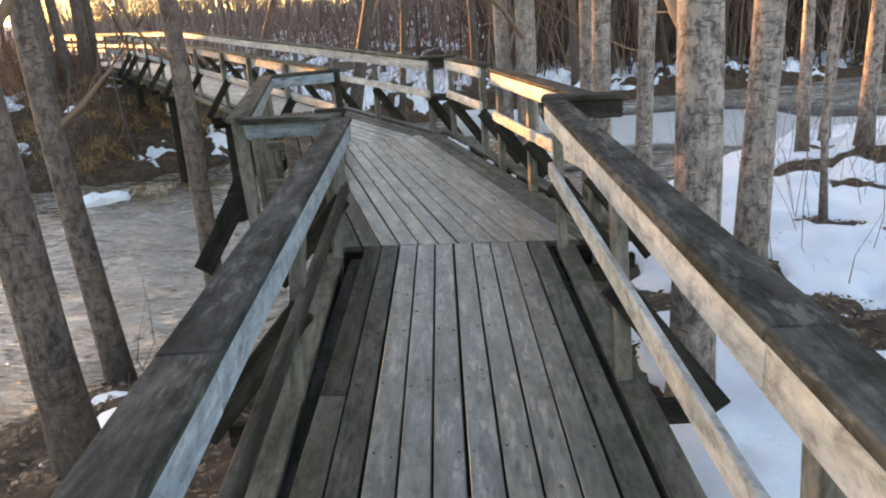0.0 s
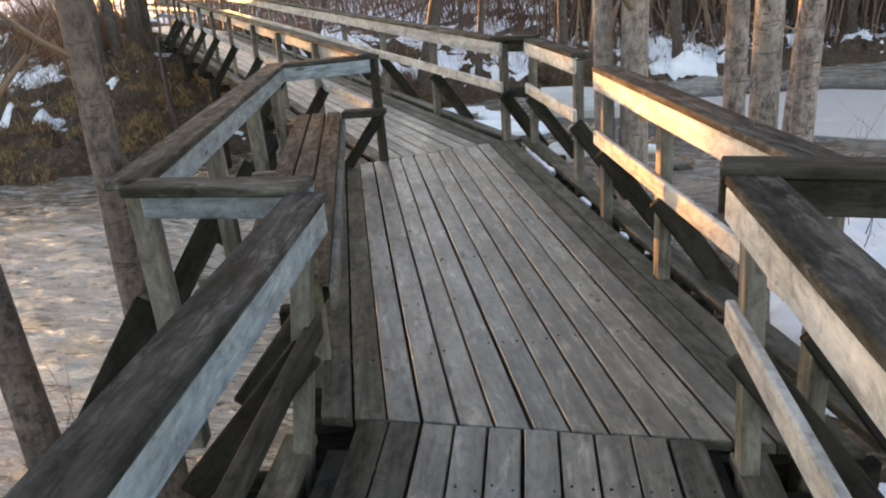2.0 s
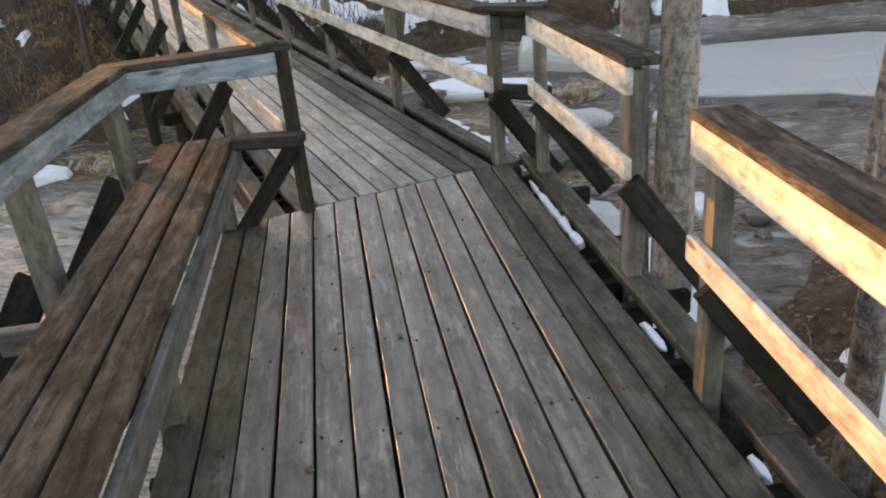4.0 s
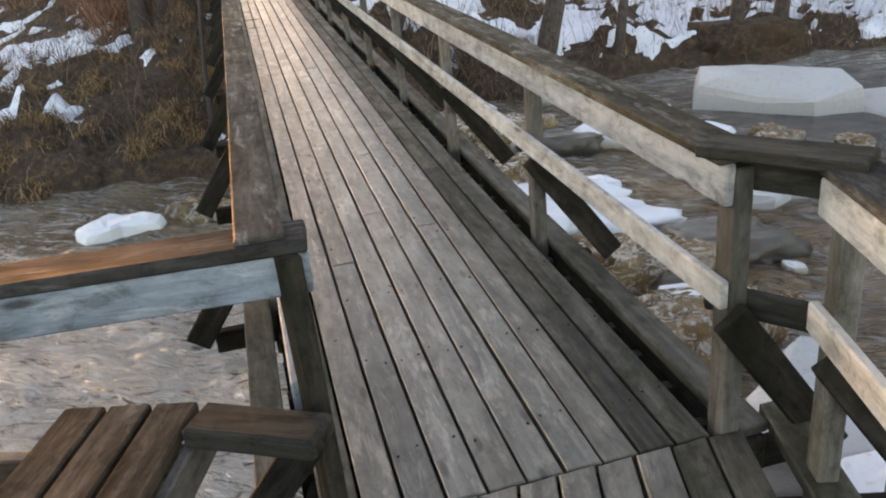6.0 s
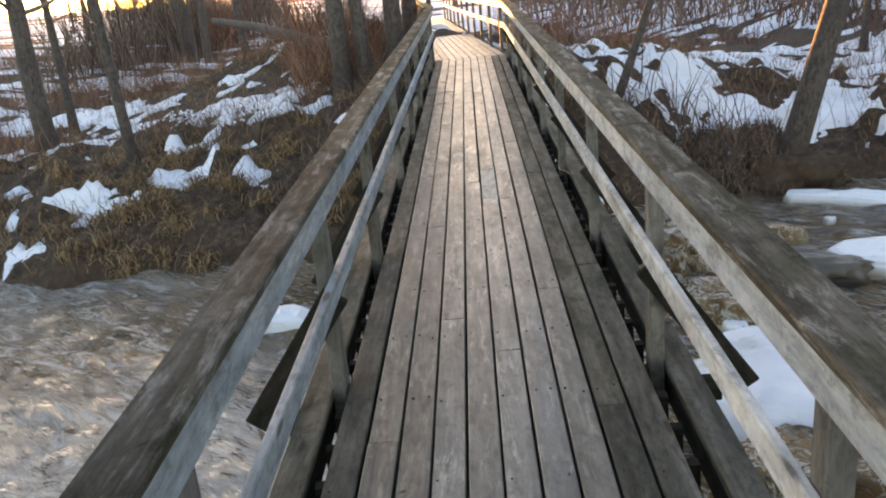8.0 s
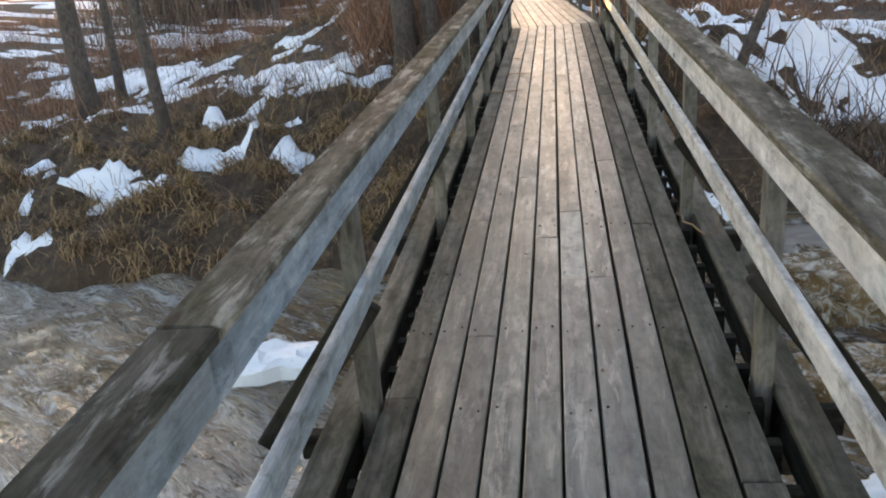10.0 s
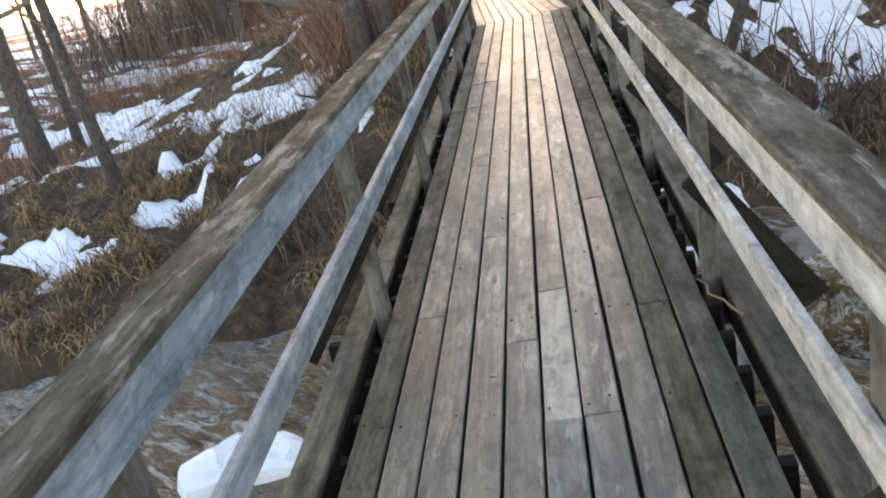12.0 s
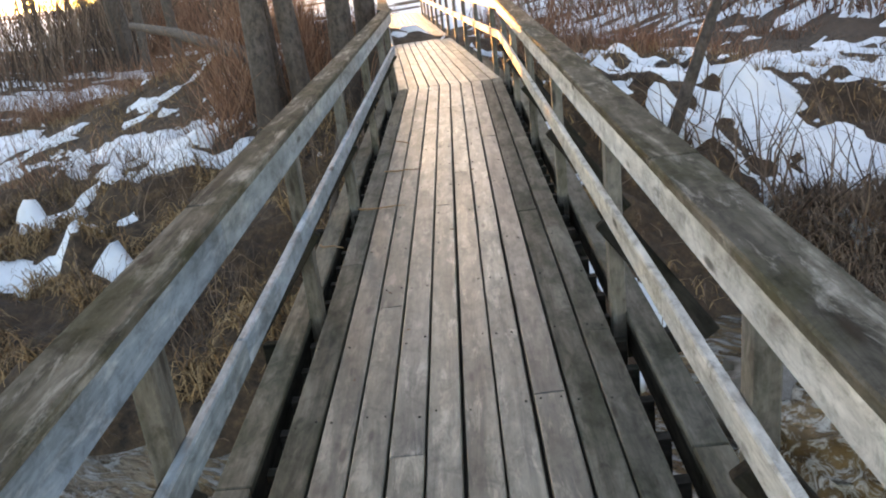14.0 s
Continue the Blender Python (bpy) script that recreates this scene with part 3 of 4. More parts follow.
C_CUTS = {0: [0.1, 0.33, 0.62, 0.86], 1: [0.19, 0.45, 0.7], 2: [0.12, 0.36, 0.58, 0.84], 3: [0.26, 0.5, 0.77], 4: [0.16, 0.43, 0.68, 0.9], 5: [0.235, 0.3955, 0.4555, 0.73],
          6: [0.14, 0.396, 0.64, 0.88], 7: [0.28, 0.52, 0.8], 8: [0.2, 0.44, 0.66], 9: [0.3, 0.55, 0.79]}
lanes(deck_c, C0, C_DIR, -1.37, 10, (SEAM_BC[0] + ahead(C_DIR) * 0.004, SEAM_BC[1]), (c_point(KINK, 0), right_of((C_DIR + D_DIR) / 2)), c_height,
      lambda k: C_CUTS[k], lambda k, i: PALE if (k, i) == (5, 2) else DAMP if k in (0, 8, 9) else WORN if 3 <= k <= 6 else DECK, 0.137, 0.012)
D0 = c_point(KINK, 0)
lanes(deck_d, D0, D_DIR, -1.37, 10, (D0 + ahead(D_DIR) * 0.004, right_of((C_DIR + D_DIR) / 2)), (D0 + ahead(D_DIR) * 22, right_of(D_DIR)), c_height,
      lambda k: [0.2 + 0.03 * (k % 4), 0.4 + 0.02 * (k % 3), 0.6 + 0.03 * (k % 4), 0.8], lambda k, i: WORN if 2 <= k <= 7 else DECK)


# ---------------------------------------------------------------- railings
def railing(start, yaw, length, side, posts, z_of, label, brace=True, mid=True, beam=True, lean=0.0, cap_w=0.16, group="boardwalk railings", foot=-0.32, caps=4.0, drop=0.0, dark=False, lip=0.003, face_h=0.118, walkboard=0.0):
    """A railing along yaw from start (the inner face of its boards); side +1: posts stand to the right of the boards, -1: to the left."""
    d, r = ahead(yaw), right_of(yaw) * side
    mid_z = 0.54 if side > 0 else 0.51
    root = thing("railing", *(start + d * length / 2), z_of(*(start + d * length / 2)), label, "railing", group)

    def at(u, v, h):
        p = start + d * u + r * v
        q = start + d * u
        p = p - r * lean * max(h, 0.0)
        return (p.x, p.y, z_of(*q) + h - (drop if h > 0.3 else 0))

    for u in posts:
        board("post", at(u, 0.068, foot), at(u, 0.068, 0.965), 0.1, 0.066, POST, root, up=(r.x, r.y, 0), wear=0.004)
        if brace:
            up = Vector((d.x, d.y, 0))
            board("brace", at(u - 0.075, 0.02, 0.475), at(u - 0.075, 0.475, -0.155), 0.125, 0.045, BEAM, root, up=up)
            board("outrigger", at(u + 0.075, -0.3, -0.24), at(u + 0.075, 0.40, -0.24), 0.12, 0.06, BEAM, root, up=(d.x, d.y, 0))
    u = 0.0
    while u < length - 0.05:
        e = min(length, u + caps)
        if length - e < 0.7:
            e = length
        board("face_board", at(u + 0.002, 0.017, 0.984 - face_h / 2), at(e - 0.002, 0.017, 0.984 - face_h / 2), face_h, 0.034, FACE if side > 0 else SKYLIT_FACE, root, up=(r.x, r.y, 0), wear=0.002)
        board("top_rail", at(u + 0.002, cap_w / 2 - lip, 1.003), at(e - 0.002, cap_w / 2 - lip, 1.003), cap_w, 0.036, DARK_CAP if dark else CAP, root, wear=0.004)
        if mid:
            # left middle rail by the approach: deep shade put in as dark EDGE wood
            board("middle_rail", at(u + 0.002, 0.017, mid_z), at(e - 0.002, 0.017, mid_z), 0.1, 0.034, FACE if side > 0 else SKYLIT_FACE if not dark else EDGE, root, up=(r.x, r.y, 0), wear=0.002)
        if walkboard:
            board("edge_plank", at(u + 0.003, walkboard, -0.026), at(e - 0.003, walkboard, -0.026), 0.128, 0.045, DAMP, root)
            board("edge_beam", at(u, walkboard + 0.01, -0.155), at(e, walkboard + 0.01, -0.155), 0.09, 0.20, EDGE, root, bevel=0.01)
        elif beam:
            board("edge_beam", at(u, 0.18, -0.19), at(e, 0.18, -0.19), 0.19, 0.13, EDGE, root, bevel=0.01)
        u = e
    return root


def post_steps(first, step, length):
    return [first + step * k for k in range(int((length - first - 0.05) / step) + 1)]


# section before the landing: both sides
railing(Vector((-0.03, 5.2)) - ahead(A_LEFT) * 12, A_LEFT, 12, -1, [1.5, 3.5, 5.5, 7.5, 9.75, 11.9], flat, "blackened and blue-grey timber railing with diagonal braces", drop=0.035, cap_w=0.15, dark=True, lean=0.15, walkboard=0.07)
railing(Vector((1.505, 5.22)) - ahead(A_RIGHT) * 12, A_RIGHT, 12, 1, [1.5, 3.5, 5.5, 7.85, 9.85, 11.9], flat, "pale weathered timber railing with near-black top board", dark=True, lean=0.04, walkboard=0.085)
# landing, outer side, in two lengths with a slight bend
B1, B1_END = Vector((1.77, 5.22)), Vector((0.975, 8.14))
B2, B3 = Vector((0.80, 8.94)), Vector((0.25, 10.58))
yaw1 = math.atan2(-(B1_END - B1).x, (B1_END - B1).y)
yaw2 = math.atan2(-(B3 - B2).x, (B3 - B2).y)
railing(B1, yaw1, (B1_END - B1).length, 1, [0.1, 1.74, 2.93], flat, "golden sunlit timber railing of the landing", dark=True, beam=False)
railing(B2, yaw2, (B3 - B2).length, 1, [0.08, 1.66], flat, "short timber railing before the bridge", dark=True, beam=False)
# bridge
C_LEN = KINK
railing(c_point(0.0, 0.0), C_DIR, C_LEN, 1, [0.05, 1.86, 3.67, 5.48, 7.33, 9.12, 11.0, 12.8, 14.6, 16.1], c_height, "long weathered timber bridge railing with diagonal braces", cap_w=0.155, lip=0.028, face_h=0.138, walkboard=0.16)
railing(c_point(0.0, -1.345), C_DIR, C_LEN, -1, [1.75, 3.6, 5.3, 7.42, 9.4, 11.2, 13.1, 15.0, 16.1], c_height, "long grey timber bridge railing with mossy top", cap_w=0.135, lip=0.028, face_h=0.138, walkboard=0.16)
railing(D0 + right_of(D_DIR) * -0.0, D_DIR, 22, 1, post_steps(1.0, 1.95, 22), c_height, "sunlit timber railing on the far bank", brace=False)
railing(D0 + right_of(D_DIR) * -1.345, D_DIR, 22, -1, post_steps(1.0, 1.95, 22), c_height, "timber railing of the far deck", brace=False)


def link_rail(a, b, label, mid=False):
    """A short cross rail that closes a jog between two railings: cap and face board."""
    a, b = Vector(a), Vector(b)
    root = thing("railing_link", *((a + b) / 2), 0.9, label, "railing", "boardwalk railings")
    d = (b - a).normalized()
    n = Vector((-d.y, d.x))
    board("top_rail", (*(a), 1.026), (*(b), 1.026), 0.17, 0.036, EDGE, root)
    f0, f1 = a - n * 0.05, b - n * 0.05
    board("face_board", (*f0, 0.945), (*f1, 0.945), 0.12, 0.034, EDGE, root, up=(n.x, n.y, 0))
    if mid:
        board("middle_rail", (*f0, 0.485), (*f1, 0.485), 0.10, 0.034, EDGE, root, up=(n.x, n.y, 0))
    return root


link_rail((1.46, 5.30), (2.0, 5.225), "dark weathered cross rail joining two railings")
link_rail((0.38, 10.58), (-0.07, 10.73), "dark weathered corner rail at the bridge end", mid=True)

# ---------------------------------------------------------------- bench bay
BAY_A, BAY_B, BAY_C = Vector((-0.70, 5.36)), Vector((-1.80, 9.45)), Vector((-1.03, 9.915))
bay = thing("bench_railing", -1.2, 7.4, 0.6, "grey timber railing closing the bench bay", "railing", "boardwalk railings")


def bay_rail(a, b, inward):
    d = (b - a).normalized()
    n = Vector((-d.y, d.x)) * inward
    board("top_rail", (*(a - n * 0.06), 0.985), (*(b - n * 0.06), 0.985), 0.17, 0.038, DARK_CAP, bay)
    board("face_board", (*a, 0.905), (*b, 0.905), 0.12, 0.036, SKYLIT_FACE, bay, up=(n.x, n.y, 0))


bay_rail(Vector((0.02, 5.34)), BAY_A, -1)
bay_rail(BAY_A, BAY_B, -1)
bay_rail(BAY_B - (BAY_C - BAY_B).normalized() * 0.12, BAY_C, -1)
for t_ in (0.04, 0.36, 0.68, 0.97):
    p_ = BAY_A.lerp(BAY_B, t_) + Vector((-0.07, -0.02))
    board("post", (p_.x + 0.05, p_.y, -0.3), (p_.x, p_.y, 1.0), 0.1, 0.095, POST, bay, up=(1, 0.2, 0))
    board("brace", (p_.x - 0.05, p_.y, 0.40), (p_.x - 0.42, p_.y - 0.1, -0.18), 0.15, 0.045, BEAM, bay, up=(0.25, -1, 0))
board("post", (-1.05, 9.87, -0.2), (-1.07, 9.87, 0.97), 0.08, 0.06, EDGE, bay, up=(0.6, 0.8, 0))

bench = thing("bench", -0.9, 7.6, 0.0, "long brown slatted timber bench fixed in the railing bay", "bench")
for k in range(3):
    off = right_of(B_DIR) * (-0.07 - 0.142 * k)
    a_ = Vector((-0.07, 5.62)) + off
    b_ = a_ + ahead(B_DIR) * 4.38
    board("seat_slat", (*a_, 0.485), (*b_, 0.485), 0.128, 0.042, BENCH, bench)
front_a, front_b = Vector((-0.07, 5.62)), Vector((-0.07, 5.62)) + ahead(B_DIR) * 4.38
board("seat_apron", (front_a.x + 0.012, front_a.y, 0.40), (front_b.x + 0.012, front_b.y, 0.40), 0.125, 0.034, POST, bench, up=(*right_of(B_DIR), 0))
for s_ in (0.25, 2.3, 4.22):
    p_ = front_a + ahead(B_DIR) * s_
    q_ = p_ - right_of(B_DIR) * 0.6
    board("leg", (*(p_ - right_of(B_DIR) * 0.1), -0.25), (*(p_ - right_of(B_DIR) * 0.1), 0.40), 0.095, 0.07, POST, bench, up=(*ahead(B_DIR), 0))
    board("bearer", (*(p_ + right_of(B_DIR) * 0.02), 0.41), (*q_, 0.41), 0.10, 0.05, POST, bench, up=(*ahead(B_DIR), 0))
    board("brace", (*(p_ - right_of(B_DIR) * 0.05), 0.36), (*(q_ + right_of(B_DIR) * 0.1), -0.2), 0.10, 0.045, BEAM, bench, up=(*ahead(B_DIR), 0))
board("arm", (-1.36, 9.70, 0.495), (-0.96, 9.735, 0.495), 0.15, 0.07, EDGE, bench, bevel=0.015)
board("end_brace", (-1.04, 9.76, 0.44), (-1.42, 9.60, -0.10), 0.10, 0.05, BEAM, bench, up=(*ahead(B_DIR), 0))

# joists across under the planks, set unusually close so the gaps stay dark
def joists(deck, origin, yaw, v0, v1, u0, u1, z_of, step=0.25):
    u = u0
    while u < u1:
        p, q = origin + ahead(yaw) * u + right_of(yaw) * v0, origin + ahead(yaw) * u + right_of(yaw) * v1
        z = z_of(*((p + q) / 2)) - 0.175
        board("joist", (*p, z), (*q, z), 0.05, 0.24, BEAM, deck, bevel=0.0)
        u += step


joists(deck_a, Vector((0.63, 5.31)), A_DIR, -0.62, 0.92, -11.9, -0.1, flat)
joists(deck_b, Vector((0.39, 6.26)), B_DIR, -0.78, 1.3, -0.7, 3.5, flat)
joists(deck_c, C0, C_DIR, -1.42, 0.06, 0.15, KINK, c_height)

# added unseen dark sheet that stands in for shade in the gaps, close under the planks, short of the outermost joints
def gap_shade(deck, a, b, width, z0, z1):
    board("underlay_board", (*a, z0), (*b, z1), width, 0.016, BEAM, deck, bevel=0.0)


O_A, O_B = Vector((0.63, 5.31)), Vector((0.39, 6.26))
gap_shade(deck_a, O_A + right_of(A_DIR) * 0.12 - ahead(A_DIR) * 12, O_A + right_of(A_DIR) * 0.12 - ahead(A_DIR) * 0.1, 1.48, -0.056, -0.056)
gap_shade(deck_b, O_B + right_of(B_DIR) * 0.292 - ahead(B_DIR) * 1.1, O_B + right_of(B_DIR) * 0.292 + ahead(B_DIR) * 4.3, 1.5, -0.08, -0.08)
gap_shade(deck_c, c_point(-0.1, -0.685), c_point(KINK, -0.685), 1.06, -0.056, RISE * KINK - 0.056)


def nailing(deck, origin, yaw, v0, pitch, count, u0, u1, z_of, seed):
    """Two small dark nail heads where each plank crosses a bearer."""
    rnd = random.Random(seed)
    verts, faces = [], []
    d, r = ahead(yaw), right_of(yaw)
    u = u0
    while u < u1:
        for k in range(count):
            for s in (-0.27, 0.27):
                if rnd.random() < 0.4:
                    continue
                p = origin + d * (u + rnd.uniform(-0.03, 0.03)) + r * (v0 + (k + 0.5 + s + rnd.uniform(-0.05, 0.05)) * pitch)
                z, n = z_of(*p), rnd.uniform(0.004, 0.0065)
                o = len(verts)
                for h, g in ((-0.004, 1.0), (0.0035, 1.0), (0.005, 0.6)):
                    verts.extend([(p.x + n * g * math.cos(a), p.y + n * g * math.sin(a), z + h) for a in [math.pi * q / 3 for q in range(6)]])
                for ring in (0, 6):
                    faces.extend([(o + ring + q, o + ring + (q + 1) % 6, o + ring + 6 + (q + 1) % 6, o + ring + 6 + q) for q in range(6)])
                faces.extend([(o + 12, o + 13, o + 14, o + 15), (o + 12, o + 15, o + 16, o + 17)])
        u += 0.62
    ob = new("nail_head", np_mesh("nail_head", verts, faces, NAIL))
    attach(ob, deck, Matrix.Identity(4))
    ob["kind"] = "stuff"


nailing(deck_a, O_A, A_DIR, -0.528, 0.134, 10, -6.0, -0.15, flat, 1)
nailing(deck_b, O_B, B_LANE, -0.744, 0.139, 14, -0.3, 3.5, flat, 2)
nailing(deck_c, C0, C_DIR, -1.37, 0.137, 10, 0.3, KINK - 0.2, c_height, 3)

# substructure: cross beams and piles under the decks
for k, (px, py, hw) in enumerate([(0.95, 3.9, 0.9), (0.75, 5.4, 1.2), (0.3, 7.3, 1.3), (-0.3, 9.6, 1.2), (1.2, 1.2, 0.9)]):
    sup = thing("deck_support", px, py, 0, "dark timber cross beam on short posts", "support beam", "deck supports")
    yw = B_DIR if py > 5 else A_DIR
    rr = right_of(yw)
    a_, b_ = Vector((px, py)) - rr * hw, Vector((px, py)) + rr * hw
    board("cross_beam", (*a_, -0.32), (*b_, -0.32), 0.14, 0.16, BEAM, sup)
    for q_ in (a_ + rr * 0.25, b_ - rr * 0.25):
        board("support_post", (*q_, min(-1.4, land_z(*q_) - 0.4)), (*q_, -0.36), 0.16, 0.16, BEAM, sup, up=(1, 0, 0), bevel=0.03)
for u_ in (0.3, 5.5, 10.8, 15.6):
    p_ = c_point(u_, -0.685)
    h_ = RISE * u_
    sup = thing("deck_support", p_.x, p_.y, h_, "dark timber trestle under the bridge", "support beam", "deck supports")
    rr = right_of(C_DIR)
    board("cross_beam", (*(p_ - rr * 1.0), h_ - 0.32), (*(p_ + rr * 1.0), h_ - 0.32), 0.16, 0.18, BEAM, sup)
    for s_ in (-0.7, 0.7):
        q_ = p_ + rr * s_
        board("support_post", (*q_, min(land_z(*q_) - 0.4, h_ - 0.8)), (*q_, h_ - 0.38), 0.18, 0.18, BEAM, sup, up=(1, 0, 0), bevel=0.04)


# ---------------------------------------------------------------- trees
def tube(points, radii, sides=10):
    """Vertices and quads of a tapered tube along points."""
    verts, faces = [], []
    for i, (p, r) in enumerate(zip(points, radii)):
        d = (points[min(i + 1, len(points) - 1)] - points[max(i - 1, 0)]).normalized()
        ref = Vector((0, 1, 0)) if abs(d.y) < 0.9 else Vector((1, 0, 0))
        x = ref.cross(d).normalized()
        y = d.cross(x)
        for k in range(sides):
            a = 2 * math.pi * k / sides
            verts.append(p + (x * math.cos(a) + y * math.sin(a)) * r)
        if i:
            b, c = (i - 1) * sides, i * sides
            for k in range(sides):
                faces.append((b + k, b + (k + 1) % sides, c + (k + 1) % sides, c + k))
    return verts, faces


def tree(x, y, radius, height, mat, label, lean=(0.0, 0.0), limbs_from=3.0, seed=0, category="tree", group="riverside trees", limbs=10, z=None):
    rnd = random.Random(seed)
    z = land_z(x, y) - 0.12 if z is None else z
    root = thing("tree", x, y, z, label, category, group)
    pts, rad = [], []
    n = 16
    wx, wy = rnd.uniform(-0.12, 0.12), rnd.uniform(-0.12, 0.12)
    for i in range(n + 1):
        f = (i / n) ** 1.5
        h = f * height
        pts.append(Vector((lean[0] * h + wx * math.sin(f * 7 + seed), lean[1] * h + wy * math.sin(f * 6 + 2 * seed), h)))
        flare = 1 + 0.45 * math.exp(-h / 0.22)
        rad.append(max(0.012, radius * flare * (1 - 0.8 * f)) * (1 + rnd.uniform(-0.04, 0.04)))
    v, f = tube(pts, rad, 12)
    trunk = new("trunk", np_mesh("trunk", v, f, mat, True))
    attach(trunk, root, Matrix.Translation((x, y, z)))
    verts, faces = [], []

    def add(points, radii, sides):
        a, b = tube(points, radii, sides)
        o = len(verts)
        verts.extend(a)
        faces.extend([tuple(i + o for i in q) for q in b])

    for k in range(limbs):
        h = limbs_from + (height * 0.95 - limbs_from) * (k + rnd.random()) / limbs
        i = max(1, min(n - 1, int(n * (h / height) ** (1 / 1.5))))
        p = pts[i]
        a = rnd.uniform(0, 6.28)
        length = rnd.uniform(0.8, 2.2) * (0.5 + height / 14)
        d = Vector((math.cos(a), math.sin(a), rnd.uniform(0.15, 0.9))).normalized()
        line = [p]
        for s in range(5):
            d = (d + Vector((rnd.uniform(-0.2, 0.2), rnd.uniform(-0.2, 0.2), rnd.uniform(-0.05, 0.2)))).normalized()
            line.append(line[-1] + d * length / 5)
        r0 = max(0.01, rad[i] * rnd.uniform(0.22, 0.4))
        add(line, [r0 * (1 - 0.17 * s) for s in range(6)], 5)
        for s in range(1, 6):
            for _ in range(3):
                e = (d + Vector((rnd.uniform(-1, 1), rnd.uniform(-1, 1), rnd.uniform(-0.6, 0.8)))).normalized()
                q = line[s]
                m = q + e * rnd.uniform(0.15, 0.5)
                add([q, m, m + (e + Vector((0, 0, rnd.uniform(-0.4, 0.3)))) * rnd.uniform(0.1, 0.4)], [r0 * 0.22, r0 * 0.15, 0.002], 3)
    if verts:
        crown = new("crown", np_mesh("crown", verts, faces, TWIG, True))
        attach(crown, root, Matrix.Translation((x, y, z)))
    return root


PALE_TREE = "slender pale aspen trunk with dark scars on the snowy bank"
WATER_TREE = "grey aspen trunk at the river edge with dark foot"
for i, (x, y, r, h, mat, lab, lean) in enumerate([
    (-1.85, 4.35, 0.17, 13, BACKLIT_ASPEN, WATER_TREE, (-0.035, 0.0)),
    (-3.25, 7.25, 0.15, 13, BACKLIT_ASPEN, WATER_TREE, (-0.03, 0.01)),
    (-1.62, 6.45, 0.10, 14, BACKLIT_ASPEN, WATER_TREE, (-0.02, 0.0)),
    (2.35, 4.9, 0.165, 15, ASPEN, "thick pale aspen trunk beside the railing, rough dark foot", (0.01, 0.0)),
    (3.5, 7.5, 0.17, 14, ASPEN, PALE_TREE, (0.02, 0.0)),
    (2.95, 11.2, 0.13, 15, ASPEN, PALE_TREE, (0.0, 0.0)),
    (6.2, 14.4, 0.12, 13, ASPEN, PALE_TREE, (0.0, 0.0)),
    (7.0, 15.5, 0.10, 13, ASPEN, PALE_TREE, (0.01, 0.0)),
    (7.1, 14.0, 0.15, 15, ASPEN, PALE_TREE, (0.02, 0.0)),
    (1.36, 12.35, 0.19, 16, LICHEN_ASPEN, "thick aspen trunk with orange lichen by the bridge", (0.0, 0.0)),
    (1.02, 12.45, 0.14, 15, LICHEN_ASPEN, "aspen trunk with orange lichen by the bridge", (-0.01, 0.0)),
    (2.07, 9.45, 0.10, 15, ASPEN, PALE_TREE, (0.0, 0.0)),
    (2.22, 8.6, 0.12, 15, ASPEN, PALE_TREE, (0.0, 0.01)),
    (3.4, 13.6, 0.09, 12, ASPEN, PALE_TREE, (0.0, 0.0)),
    (4.9, 9.6, 0.05, 8, ASPEN, PALE_TREE, (0.03, 0.0)),
    (8.6, 11.5, 0.14, 15, ASPEN, PALE_TREE, (0.0, 0.02)),
    (9.4, 17.0, 0.13, 15, ALDER, "dark alder trunk on the snowy bank", (0.0, 0.0)),
    (-4.45, 25.35, 0.24, 13, ALDER, "leaning dark alder trunk on the snowy far bank", (0.27, 0.0)),
    (-3.0, 26.9, 0.12, 11, ALDER, "slim alder trunk on the far bank", (0.08, 0.0)),
    (-0.6, 28.5, 0.16, 13, ALDER, "dark alder trunk on the far bank", (0.02, 0.0)),
    (0.5, 29.2, 0.18, 13, ALDER, "dark alder trunk on the far bank", (0.05, 0.0)),
    (3.2, 31.0, 0.17, 14, ALDER, "dark alder trunk on the far bank", (0.0, 0.0)),
    (-15.7, 19.4, 0.12, 12, ALDER, "dark slim trunk on the brushy far bank", (-0.01, 0.0)),
    (-21.5, 20.7, 0.27, 12, ALDER, "grey trunk on the brushy far bank", (-0.03, 0.0)),
    (-22.6, 22.0, 0.13, 11, ALDER, "grey trunk on the brushy far bank", (-0.06, 0.0)),
    (-13.2, 23.3, 0.20, 14, ALDER, "thick dark alder by the far bridge end", (-0.02, 0.0)),
    (-12.85, 23.7, 0.17, 14, ALDER, "thick dark alder by the far bridge end", (-0.05, 0.0)),
    (-12.75, 24.6, 0.22, 14, ALDER, "thick dark alder by the far bridge end", (0.0, 0.0)),
    (-12.95, 25.5, 0.20, 14, ALDER, "thick dark alder by the far bridge end", (0.03, 0.0)),
    (-13.6, 23.9, 0.13, 12, ALDER, "slim dark alder by the far bridge end", (-0.07, 0.0)),
    (-35.5, 35.5, 0.45, 13, ALDER, "thick dark alder on the far bank", (0.0, 0.0)),
]):
    tree(x, y, r, h, mat, lab, lean, limbs_from=3.2, seed=i + 1)

tree(-7.75, 24.9, 0.10, 6.0, ALDER, "dark leaning dead trunk on the snowy far bank", (0.35, 0.25), 2.0, 77, "tree", "riverside trees", 5)

far_rnd = random.Random(5)
for i in range(48):
    if i % 2:
        x, y = far_rnd.uniform(-6, 30), far_rnd.uniform(32, 60)
    else:
        x, y = far_rnd.uniform(-75, -24), far_rnd.uniform(30, 62)
        if abs(math.degrees(math.atan2(-x - 9, y - 24)) - SUN_YAW) < 9:
            continue
